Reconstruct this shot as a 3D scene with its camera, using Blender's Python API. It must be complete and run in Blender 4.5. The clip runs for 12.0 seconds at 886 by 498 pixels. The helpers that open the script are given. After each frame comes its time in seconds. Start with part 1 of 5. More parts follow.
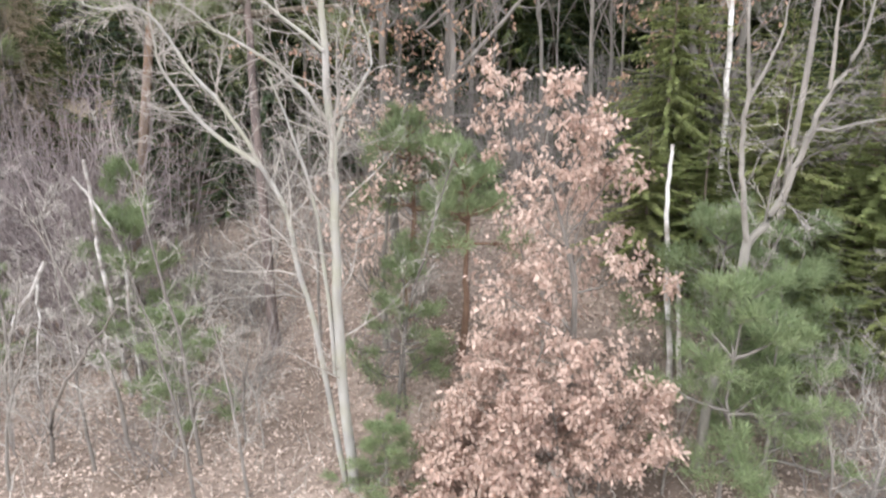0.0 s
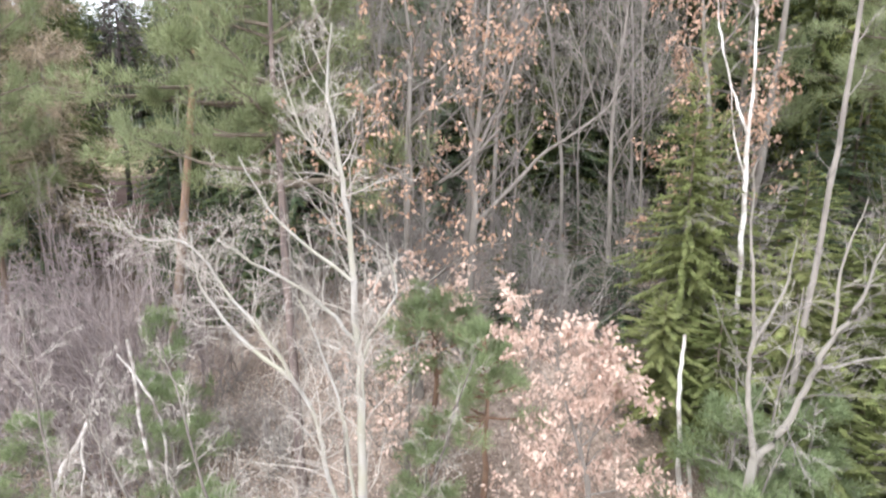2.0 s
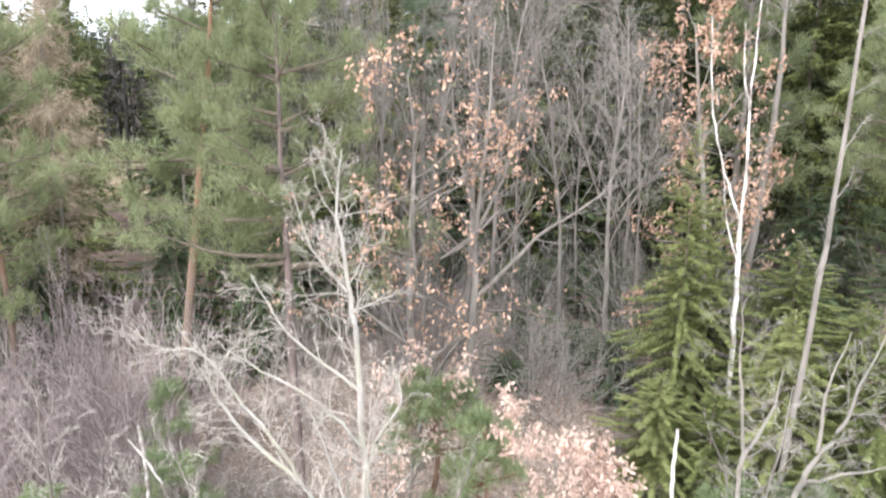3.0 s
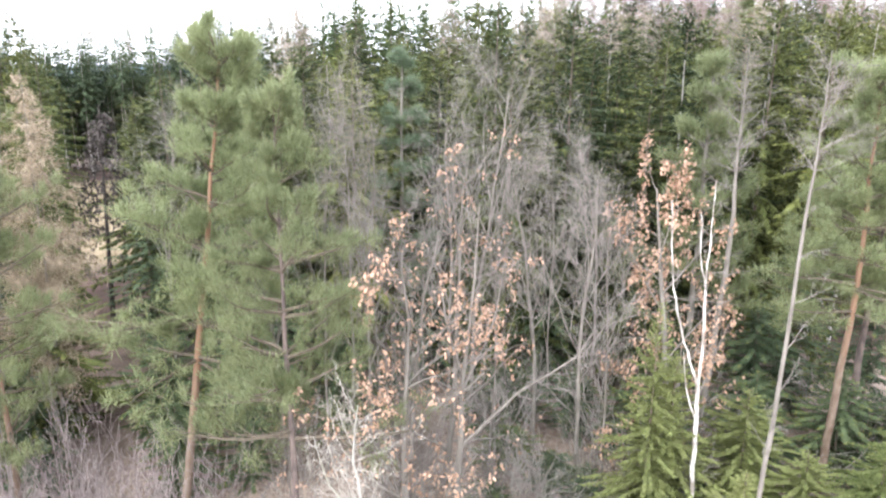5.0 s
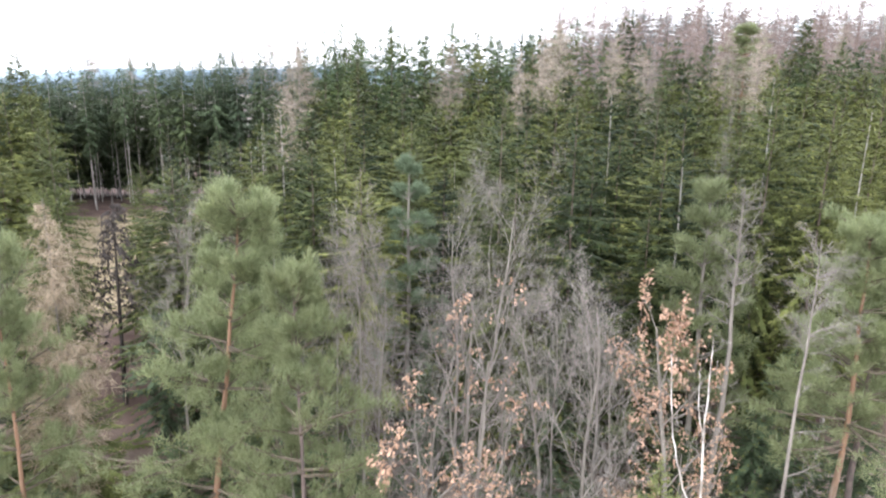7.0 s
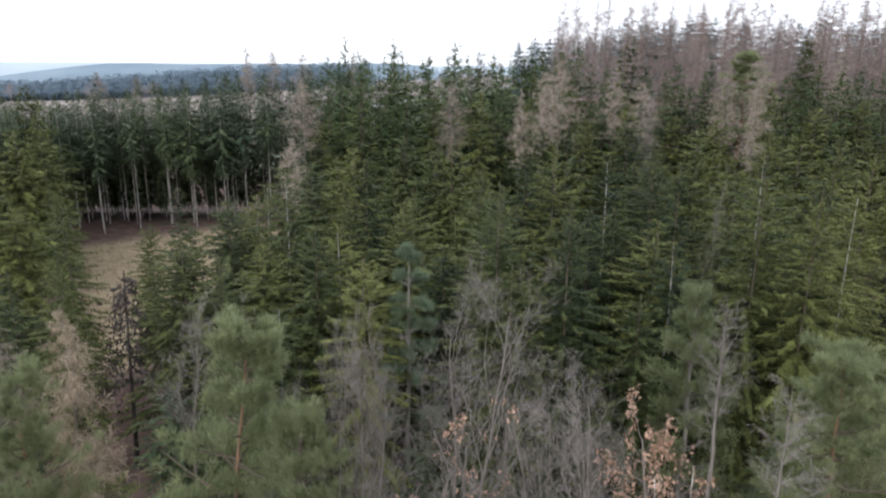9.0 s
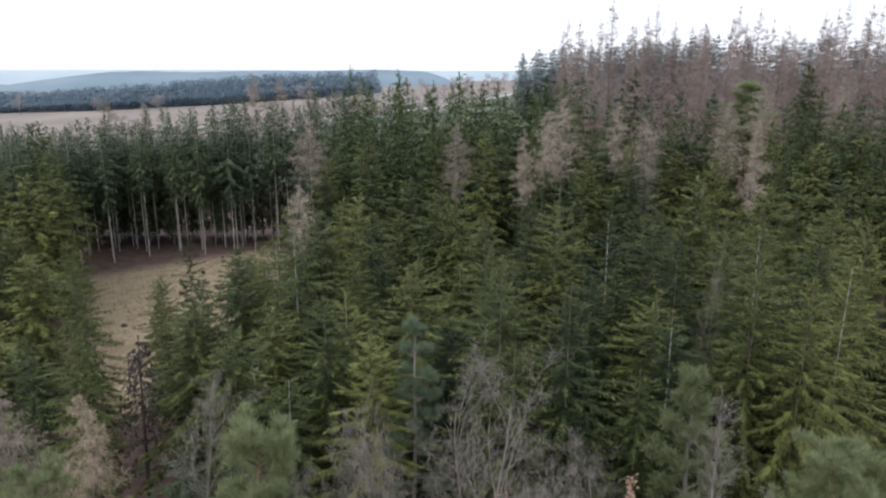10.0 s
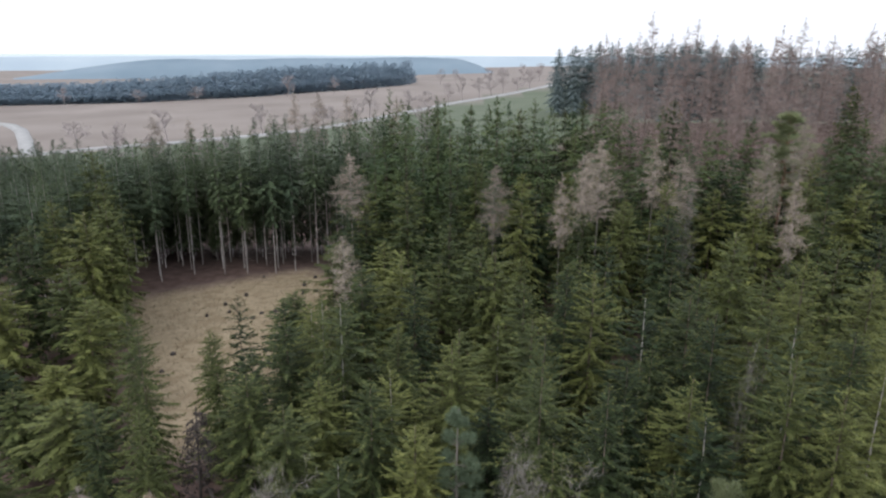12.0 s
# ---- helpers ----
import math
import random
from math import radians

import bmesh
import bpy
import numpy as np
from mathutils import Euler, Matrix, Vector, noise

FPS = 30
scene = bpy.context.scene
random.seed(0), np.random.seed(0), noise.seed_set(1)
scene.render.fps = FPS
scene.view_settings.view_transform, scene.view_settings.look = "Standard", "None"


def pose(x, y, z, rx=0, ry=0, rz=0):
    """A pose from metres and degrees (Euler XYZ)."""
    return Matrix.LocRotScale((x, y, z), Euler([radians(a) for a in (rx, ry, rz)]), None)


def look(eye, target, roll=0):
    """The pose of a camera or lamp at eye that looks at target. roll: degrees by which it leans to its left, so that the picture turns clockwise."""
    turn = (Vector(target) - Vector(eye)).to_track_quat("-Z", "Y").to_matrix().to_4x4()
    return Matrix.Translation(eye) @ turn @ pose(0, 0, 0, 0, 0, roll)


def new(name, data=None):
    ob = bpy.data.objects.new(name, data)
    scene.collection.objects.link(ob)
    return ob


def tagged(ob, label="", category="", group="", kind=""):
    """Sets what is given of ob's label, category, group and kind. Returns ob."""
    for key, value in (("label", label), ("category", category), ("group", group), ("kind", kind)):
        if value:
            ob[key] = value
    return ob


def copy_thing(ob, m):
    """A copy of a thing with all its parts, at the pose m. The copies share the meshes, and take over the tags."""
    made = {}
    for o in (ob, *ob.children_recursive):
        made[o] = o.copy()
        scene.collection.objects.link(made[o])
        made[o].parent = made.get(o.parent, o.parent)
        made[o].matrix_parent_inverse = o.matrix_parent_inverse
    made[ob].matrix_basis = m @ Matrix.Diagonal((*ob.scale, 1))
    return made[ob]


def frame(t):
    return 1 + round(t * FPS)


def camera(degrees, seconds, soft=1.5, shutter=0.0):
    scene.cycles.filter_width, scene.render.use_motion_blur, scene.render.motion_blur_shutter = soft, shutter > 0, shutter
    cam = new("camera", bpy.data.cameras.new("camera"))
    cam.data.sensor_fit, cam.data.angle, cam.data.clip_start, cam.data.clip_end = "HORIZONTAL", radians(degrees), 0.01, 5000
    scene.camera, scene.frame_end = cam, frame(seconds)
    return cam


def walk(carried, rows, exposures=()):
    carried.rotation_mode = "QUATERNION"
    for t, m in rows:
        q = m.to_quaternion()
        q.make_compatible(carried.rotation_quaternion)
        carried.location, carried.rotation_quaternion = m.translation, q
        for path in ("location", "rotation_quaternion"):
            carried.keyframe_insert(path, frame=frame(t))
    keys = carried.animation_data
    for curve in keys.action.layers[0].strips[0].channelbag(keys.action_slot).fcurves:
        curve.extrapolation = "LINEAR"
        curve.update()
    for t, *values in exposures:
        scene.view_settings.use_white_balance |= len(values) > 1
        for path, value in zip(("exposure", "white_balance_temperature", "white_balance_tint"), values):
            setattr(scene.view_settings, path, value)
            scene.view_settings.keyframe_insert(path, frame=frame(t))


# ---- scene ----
cam = camera(65.5, 12.0, soft=2.25, shutter=0.5)
PATH = [
    (0.0, 0.73, 0.15, 8.00, 75.65, -0.03, 0.00),
    (0.5, 0.71, 0.15, 8.76, 75.73, 0.23, 0.57),
    (1.0, 0.70, 0.32, 9.66, 75.76, 0.23, 1.19),
    (1.5, 0.66, 0.41, 10.44, 75.77, 0.17, 1.61),
    (2.0, 0.77, 0.34, 11.33, 76.00, 0.04, 2.03),
    (2.5, 0.73, 0.32, 12.19, 76.10, -0.16, 2.07),
    (3.0, 0.67, 0.30, 13.10, 76.35, -0.41, 1.92),
    (3.2, 0.68, 0.28, 13.45, 76.23, -0.47, 1.86),
    (4.8, -0.13, -0.04, 17.17, 75.74, -0.69, -1.50),
    (5.0, -0.09, -0.14, 17.63, 75.72, -0.67, -1.52),
    (5.5, -0.16, -0.29, 18.70, 75.76, -0.64, -1.56),
    (6.0, -0.29, -0.15, 19.82, 75.81, -0.70, -1.56),
    (6.5, -0.44, -0.00, 20.82, 75.79, -0.70, -1.67),
    (6.7, -0.47, 0.04, 21.20, 75.85, -0.62, -1.73),
    (8.3, -0.34, -0.11, 23.87, 75.12, -0.75, -1.64),
    (8.5, -0.36, -0.08, 24.33, 75.14, -0.73, -1.63),
    (9.0, -0.27, -0.08, 25.73, 75.14, -0.55, -1.35),
    (9.5, -0.23, -0.10, 27.23, 75.22, -0.36, -1.22),
    (10.0, -0.26, -0.17, 28.84, 75.44, -0.19, -0.98),
    (10.5, -0.39, -0.40, 30.28, 75.46, -0.06, -0.54),
    (11.0, -0.63, -0.31, 31.68, 75.50, 0.06, -0.27),
    (11.5, -0.79, -0.21, 32.86, 75.07, 0.00, 0.26),
    (12.0, -0.81, -0.21, 34.00, 74.20, -0.19, 1.77),
]
# exposure drifts down as the bright sky enters the view
EXPOSURES = [(0.0, 1.2), (1.0, 1.36), (2.5, 1.6), (5.5, 1.82), (6.7, 1.55), (8.3, 0.64), (9.5, 0.16), (12.0, 0.05)]
walk(cam, [(t, pose(*p)) for t, *p in PATH], EXPOSURES)

# ---- light ----
world = bpy.data.worlds.new("overcast_sky")
scene.world = world
world.use_nodes = True
wn, wl = world.node_tree.nodes, world.node_tree.links
sky = wn.new("ShaderNodeTexSky")
sky.sky_type = "NISHITA"
sky.sun_disc = False
sky.sun_elevation = radians(48)
sky.sun_rotation = radians(215)
sky.air_density, sky.dust_density = 1.0, 4.0
cloud = wn.new("ShaderNodeHueSaturation")
cloud.inputs["Saturation"].default_value = 0.16
wl.new(sky.outputs[0], cloud.inputs["Color"])
veil = wn.new("ShaderNodeMix")
veil.data_type = "RGBA"
veil.inputs[0].default_value = 0.85
veil.inputs[7].default_value = (9.9, 10.3, 11.3, 1)
wl.new(cloud.outputs[0], veil.inputs[6])
wl.new(veil.outputs[2], wn["Background"].inputs["Color"])
wn["Background"].inputs["Strength"].default_value = 0.12

sun_data = bpy.data.lights.new("sun", "SUN")
sun_data.energy, sun_data.angle, sun_data.color = 0.8, radians(25), (1.0, 0.98, 0.95)
sun = new("sun", sun_data)
sun.matrix_world = look((-30, -40, 60), (0, 0, 0))

# ---- mesh helpers ----


class Geo:
    """Collects tubes and blades as arrays and turns them into one mesh."""

    def __init__(self):
        self.v, self.q, self.n = [], [], 0

    def add(self, verts, quads):
        self.v.append(np.asarray(verts, float).reshape(-1, 3))
        self.q.append(np.asarray(quads, int).reshape(-1, 4) + self.n)
        self.n += len(self.v[-1])

    def tube(self, pts, radii, sides=5):
        pts, radii = np.asarray(pts, float), np.asarray(radii, float)
        k = len(pts)
        d = np.gradient(pts, axis=0)
        d /= np.linalg.norm(d, axis=1)[:, None] + 1e-9
        up = np.where(np.abs(d[:, 2:3]) > 0.9, [[1.0, 0, 0]], [[0, 0, 1.0]])
        a = np.cross(d, up)
        a /= np.linalg.norm(a, axis=1)[:, None] + 1e-9
        b = np.cross(d, a)
        w = np.arange(sides) * 2 * np.pi / sides
        ring = pts[:, None] + radii[:, None, None] * (np.cos(w)[None, :, None] * a[:, None] + np.sin(w)[None, :, None] * b[:, None])
        i = np.arange(k - 1)[:, None] * sides
        j = np.arange(sides)[None]
        j2 = (j + 1) % sides
        self.add(ring, np.stack([i + j, i + j2, i + sides + j2, i + sides + j], -1))

    def blades(self, base, way, side, length, width, belly=0.45):
        """Narrow leaf shapes from base along way; side is the leaf's flat direction."""
        base, way, side = (np.asarray(a, float).reshape(-1, 3) for a in (base, way, side))
        m = len(base)
        way = way / (np.linalg.norm(way, axis=1)[:, None] + 1e-9)
        side = side - (side * way).sum(1)[:, None] * way
        side /= np.linalg.norm(side, axis=1)[:, None] + 1e-9
        length = np.broadcast_to(np.asarray(length, float), (m,))[:, None]
        width = np.broadcast_to(np.asarray(width, float), (m,))[:, None]
        mid = base + way * length * belly
        v = np.stack([base, mid + side * width / 2, base + way * length, mid - side * width / 2], 1)
        self.add(v, np.arange(m * 4).reshape(m, 4))

    def arrays(self):
        return np.concatenate(self.v), np.concatenate(self.q)

    def mesh(self, name, smooth=False):
        v, q = self.arrays()
        return mesh_of(name, v, q, smooth)


def mesh_of(name, v, q, smooth=False):
    me = bpy.data.meshes.new(name)
    me.vertices.add(len(v))
    me.vertices.foreach_set("co", np.asarray(v, np.float32).ravel())
    me.loops.add(q.size)
    me.loops.foreach_set("vertex_index", np.asarray(q, np.int32).ravel())
    me.polygons.add(len(q))
    me.polygons.foreach_set("loop_start", np.arange(0, q.size, 4, dtype=np.int32))
    me.polygons.foreach_set("use_smooth", np.full(len(q), smooth))
    me.update(calc_edges=True)
    return me


def part(name, geo, material, parent, label="", smooth=False):
    if isinstance(geo, tuple):
        both = Geo()
        both.add(*geo[0].arrays())
        first = len(both.q[0])
        both.add(*geo[1].arrays())
        me = both.mesh(name)
        me.materials.append(material[0])
        me.materials.append(material[1])
        slot = np.zeros(len(me.polygons), np.int32)
        slot[first:] = 1
        me.polygons.foreach_set("material_index", slot)
    else:
        me = geo.mesh(name, smooth)
        me.materials.append(material)
    ob = new(name, me)
    ob.parent = parent
    if label:
        tagged(ob, label)
    return ob


def joined(a, b):
    a.add(*b.arrays())
    return a


def unit(a):
    return a / (np.linalg.norm(a, axis=-1)[..., None] + 1e-9)


def smooth01(a):
    a = np.clip(a, 0, 1)
    return a * a * (3 - 2 * a)


def ground_z(x, y):
    """The height of the land: a bank in front, a stand behind it, a hill to the east and fields beyond."""
    x, y = np.asarray(x, float), np.asarray(y, float)
    bank = 1.1 + 4.5 * smooth01((y - 8.0) / 11.5) * (1 - 0.75 * smooth01((1.5 - x) / 9) * (1 - smooth01((y - 18) / 10)))
    low = -0.6 * smooth01((-x - 8) / 15) * smooth01((y - 32) / 15) - 3.5 * smooth01((y - 88) / 35) * smooth01((15 - x) / 20)
    hill = (0.085 * np.clip(y - 45, 0, 60) + 9.0 * smooth01((y - 103) / 36)) * smooth01((x + 10) / 45)
    field = 1 + 0.03 * (np.clip(y, 120, 520) - 200) + 0.025 * np.clip(x, -300, 300) - 0.012 * np.clip(y - 620, 0, 1500)
    w_left = smooth01((y - 112) / 70)
    w_right = smooth01((y - 150) / 110)
    w = w_left + (w_right - w_left) * smooth01((x + 10) / 45)
    field = field + 11 * np.exp(-((x - 110) / 60) ** 2 - ((y - 315) / 60) ** 2)
    near = 0.10 * np.sin(x * 1.3 + 0.7 * y) * np.cos(y * 0.9 - 0.4 * x) * (1 - smooth01((y - 40) / 40))
    return (bank + low + hill) * (1 - w) + field * w + near


# ---- materials ----


def material(name, c1, c2, rough=0.85, scale=6.0, island=0.0, per_tree=0.0, bump=0.0, c3=None, scale3=0.6, stretch=(1, 1, 1), tint=None, thin=0.0):
    """Two colours mixed by noise, a third in large patches; island and per_tree vary the brightness."""
    m = bpy.data.materials.new(name)
    m.use_nodes = True
    nt = m.node_tree
    n, l = nt.nodes, nt.links
    bsdf = n["Principled BSDF"]
    bsdf.inputs["Roughness"].default_value = rough
    bsdf.inputs["Specular IOR Level"].default_value = 0.25
    co = n.new("ShaderNodeTexCoord")
    mp = n.new("ShaderNodeMapping")
    mp.inputs["Scale"].default_value = stretch
    l.new(co.outputs["Object"], mp.inputs["Vector"])
    nz = n.new("ShaderNodeTexNoise")
    nz.inputs["Scale"].default_value = scale
    nz.inputs["Detail"].default_value = 5
    l.new(mp.outputs[0], nz.inputs["Vector"])
    ramp = n.new("ShaderNodeMapRange")
    ramp.inputs[1].default_value, ramp.inputs[2].default_value = 0.35, 0.65
    l.new(nz.outputs[0], ramp.inputs[0])
    mix = n.new("ShaderNodeMix")
    mix.data_type = "RGBA"
    mix.inputs[6].default_value, mix.inputs[7].default_value = (*c1, 1), (*c2, 1)
    l.new(ramp.outputs[0], mix.inputs[0])
    out = mix.outputs[2]
    if c3:
        nz3 = n.new("ShaderNodeTexNoise")
        nz3.inputs["Scale"].default_value = scale3
        nz3.inputs["Detail"].default_value = 3
        l.new(co.outputs["Object"], nz3.inputs["Vector"])
        r3 = n.new("ShaderNodeMapRange")
        r3.inputs[1].default_value, r3.inputs[2].default_value = 0.42, 0.62
        l.new(nz3.outputs[0], r3.inputs[0])
        mix3 = n.new("ShaderNodeMix")
        mix3.data_type = "RGBA"
        l.new(r3.outputs[0], mix3.inputs[0])
        l.new(out, mix3.inputs[6])
        mix3.inputs[7].default_value = (*c3, 1)
        out = mix3.outputs[2]
    if tint:
        info = n.new("ShaderNodeObjectInfo")
        mt = n.new("ShaderNodeMix")
        mt.data_type = "RGBA"
        sc = n.new("ShaderNodeMath")
        sc.operation = "MULTIPLY"
        sc.inputs[1].default_value = 0.85
        l.new(info.outputs["Random"], sc.inputs[0])
        l.new(sc.outputs[0], mt.inputs[0])
        l.new(out, mt.inputs[6])
        mt.inputs[7].default_value = (*tint, 1)
        out = mt.outputs[2]
    if island or per_tree:
        hsv = n.new("ShaderNodeHueSaturation")
        val = n.new("ShaderNodeMath")
        val.operation = "MULTIPLY_ADD"
        val.inputs[1].default_value, val.inputs[2].default_value = 2 * island, 1 - island
        geo = n.new("ShaderNodeNewGeometry")
        l.new(geo.outputs["Random Per Island"], val.inputs[0])
        last = val.outputs[0]
        if per_tree:
            info = n.new("ShaderNodeObjectInfo")
            v2 = n.new("ShaderNodeMath")
            v2.operation = "MULTIPLY_ADD"
            v2.inputs[1].default_value, v2.inputs[2].default_value = 2 * per_tree, 1 - per_tree
            l.new(info.outputs["Random"], v2.inputs[0])
            v3 = n.new("ShaderNodeMath")
            v3.operation = "MULTIPLY"
            l.new(last, v3.inputs[0])
            l.new(v2.outputs[0], v3.inputs[1])
            last = v3.outputs[0]
        l.new(last, hsv.inputs["Value"])
        l.new(out, hsv.inputs["Color"])
        out = hsv.outputs[0]
    l.new(out, bsdf.inputs["Base Color"])
    if bump:
        bp = n.new("ShaderNodeBump")
        bp.inputs["Strength"].default_value = bump
        bp.inputs["Distance"].default_value = 0.03
        l.new(nz.outputs[0], bp.inputs["Height"])
        l.new(bp.outputs[0], bsdf.inputs["Normal"])
    if thin:
        tr = n.new("ShaderNodeBsdfTranslucent")
        l.new(out, tr.inputs["Color"])
        ms = n.new("ShaderNodeMixShader")
        ms.inputs[0].default_value = thin
        l.new(bsdf.outputs[0], ms.inputs[1])
        l.new(tr.outputs[0], ms.inputs[2])
        l.new(ms.outputs[0], n["Material Output"].inputs["Surface"])
    return m


def pine_bark():
    """Grey-brown plates below, thin orange bark above."""
    m = material("pine_bark", (0.17, 0.12, 0.09), (0.26, 0.20, 0.16), 0.9, 7, bump=0.8, stretch=(1, 1, 0.35))
    n, l = m.node_tree.nodes, m.node_tree.links
    bsdf = n["Principled BSDF"]
    low = bsdf.inputs["Base Color"].links[0].from_socket
    co = next(a for a in n if a.type == "TEX_COORD")
    sep = n.new("ShaderNodeSeparateXYZ")
    l.new(co.outputs["Object"], sep.inputs[0])
    nz = n.new("ShaderNodeTexNoise")
    nz.inputs["Scale"].default_value = 2.5
    l.new(co.outputs["Object"], nz.inputs["Vector"])
    add = n.new("ShaderNodeMath")
    add.operation = "MULTIPLY_ADD"
    add.inputs[1].default_value = 3.0
    l.new(nz.outputs[0], add.inputs[0])
    l.new(sep.outputs[2], add.inputs[2])
    r = n.new("ShaderNodeMapRange")
    r.inputs[1].default_value, r.inputs[2].default_value = 6.0, 8.4
    l.new(add.outputs[0], r.inputs[0])
    mix = n.new("ShaderNodeMix")
    mix.data_type = "RGBA"
    l.new(r.outputs[0], mix.inputs[0])
    l.new(low, mix.inputs[6])
    mix.inputs[7].default_value = (0.30, 0.185, 0.125, 1)
    l.new(mix.outputs[2], bsdf.inputs["Base Color"])
    return m


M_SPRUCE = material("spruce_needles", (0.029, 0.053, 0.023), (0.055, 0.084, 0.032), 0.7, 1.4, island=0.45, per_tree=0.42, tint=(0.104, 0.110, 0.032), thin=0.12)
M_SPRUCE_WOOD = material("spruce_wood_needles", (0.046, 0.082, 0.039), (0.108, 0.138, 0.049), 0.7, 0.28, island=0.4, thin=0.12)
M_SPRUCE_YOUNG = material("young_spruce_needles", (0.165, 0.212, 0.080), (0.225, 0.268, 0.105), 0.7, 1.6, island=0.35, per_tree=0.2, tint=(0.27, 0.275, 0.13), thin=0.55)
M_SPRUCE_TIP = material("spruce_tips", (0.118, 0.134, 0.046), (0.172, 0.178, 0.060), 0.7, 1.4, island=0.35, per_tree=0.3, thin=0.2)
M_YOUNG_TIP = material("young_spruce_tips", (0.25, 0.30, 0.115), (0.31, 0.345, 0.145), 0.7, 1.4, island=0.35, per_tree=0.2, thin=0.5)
# doubles as the shade-darkened needles of the back young spruces
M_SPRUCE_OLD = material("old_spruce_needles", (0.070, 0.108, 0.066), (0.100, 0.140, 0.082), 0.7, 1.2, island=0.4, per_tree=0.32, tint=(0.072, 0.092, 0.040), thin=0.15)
M_PINE = material("pine_needles", (0.226, 0.262, 0.145), (0.302, 0.335, 0.186), 0.7, 1.1, island=0.35, per_tree=0.1, thin=0.6)
M_PINE_BLUE = material("blue_green_pine_needles", (0.218, 0.275, 0.146), (0.295, 0.348, 0.192), 0.7, 1.5, island=0.3, per_tree=0.1, thin=0.5)
M_PINE_DEEP = material("deep_pine_needles", (0.165, 0.22, 0.145), (0.215, 0.275, 0.18), 0.7, 1.5, island=0.3, thin=0.4)
M_PINE_BARK = pine_bark()
M_PINE_BOUGH = material("pine_bough_bark", (0.10, 0.085, 0.065), (0.17, 0.14, 0.11), 0.9, 8)
M_SPRUCE_BARK = material("spruce_bark", (0.13, 0.10, 0.082), (0.21, 0.17, 0.143), 0.9, 8, bump=0.6, stretch=(1, 1, 0.3), per_tree=0.2)
M_OLD_TRUNK = material("pale_grey_bark", (0.36, 0.335, 0.32), (0.50, 0.47, 0.45), 0.9, 6, bump=0.4, stretch=(1, 1, 0.3))
M_MID_BARK = material("weathered_bark", (0.24, 0.225, 0.20), (0.36, 0.335, 0.30), 0.9, 5, bump=0.5, stretch=(1, 1, 0.3))
M_GREY_BARK = material("grey_bark", (0.165, 0.148, 0.132), (0.27, 0.245, 0.22), 0.9, 5, bump=0.5, stretch=(1, 1, 0.3), per_tree=0.15)
M_PALE_BARK = material("pale_bark", (0.29, 0.28, 0.258), (0.43, 0.412, 0.385), 0.85, 4, bump=0.5, stretch=(1, 1, 0.3), c3=(0.35, 0.34, 0.275), scale3=1.5)
M_BIRCH = material("birch_bark", (0.66, 0.63, 0.60), (0.80, 0.77, 0.74), 0.6, 3, bump=0.3, stretch=(1, 1, 3), c3=(0.30, 0.26, 0.23), scale3=2.2)
M_BIRCH_OLD = material("old_birch_bark", (0.42, 0.39, 0.36), (0.62, 0.59, 0.56), 0.7, 3, bump=0.3, stretch=(1, 1, 3), c3=(0.16, 0.135, 0.12), scale3=3.5)
M_TWIG = material("grey_twigs", (0.198, 0.178, 0.166), (0.288, 0.262, 0.243), 0.9, 3, island=0.3, per_tree=0.12)
M_PALE_TWIG = material("pale_twigs", (0.34, 0.31, 0.275), (0.47, 0.435, 0.395), 0.9, 3, island=0.25)
M_STRAW = material("straw", (0.29, 0.24, 0.165), (0.40, 0.335, 0.245), 0.9, 1, island=0.35)
M_THICKET = material("purple_grey_twigs", (0.235, 0.195, 0.192), (0.335, 0.285, 0.278), 0.9, 1, island=0.35)
M_LARCH = material("larch_twigs", (0.29, 0.24, 0.20), (0.40, 0.34, 0.29), 0.9, 1.5, island=0.3, per_tree=0.22)
M_LARCH_TAN = material("tan_larch_twigs", (0.315, 0.25, 0.185), (0.43, 0.35, 0.265), 0.9, 1.5, island=0.3)
# twig brown made lighter and greyer to paint in the fields' haze
M_HAZED_TWIG = material("hazed_roadside_twigs", (0.31, 0.275, 0.275), (0.38, 0.34, 0.335), 0.9, 0.3, island=0.2)
M_LARCH_HILL = material("larch_hill_twigs", (0.27, 0.212, 0.195), (0.36, 0.285, 0.262), 0.9, 0.3, island=0.3)
M_LARCH_BOUGH = material("larch_boughs", (0.13, 0.105, 0.097), (0.20, 0.165, 0.152), 0.9, 2)
M_OAK_LEAF = material("dry_oak_leaves", (0.48, 0.348, 0.288), (0.64, 0.495, 0.418), 0.75, 2, island=0.25, thin=0.3)
M_BROWN_LEAF = material("brown_oak_leaves", (0.40, 0.25, 0.17), (0.54, 0.37, 0.28), 0.75, 2, island=0.35, thin=0.2)
M_LITTER = material("fallen_leaves", (0.34, 0.265, 0.22), (0.56, 0.45, 0.385), 0.85, 3, island=0.4)
M_DEAD = material("dark_dead_wood", (0.05, 0.042, 0.04), (0.11, 0.095, 0.09), 0.9, 6, bump=0.6)
# light blue base colour carries the distance haze over the wood
M_HAZED_FAR_WOOD = material("far_wood", (0.245, 0.320, 0.385), (0.285, 0.360, 0.425), 0.95, 0.25, island=0.06, thin=0.45)
# needles tinted blue-grey, the haze of the crest put into the colour
M_HAZED_CREST = material("crest_wood", (0.145, 0.188, 0.195), (0.175, 0.218, 0.222), 0.95, 0.25, island=0.2)
M_DARK_PINE = material("dark_pine_bark", (0.105, 0.085, 0.080), (0.20, 0.155, 0.140), 0.9, 7, bump=0.8, stretch=(1, 1, 0.35))
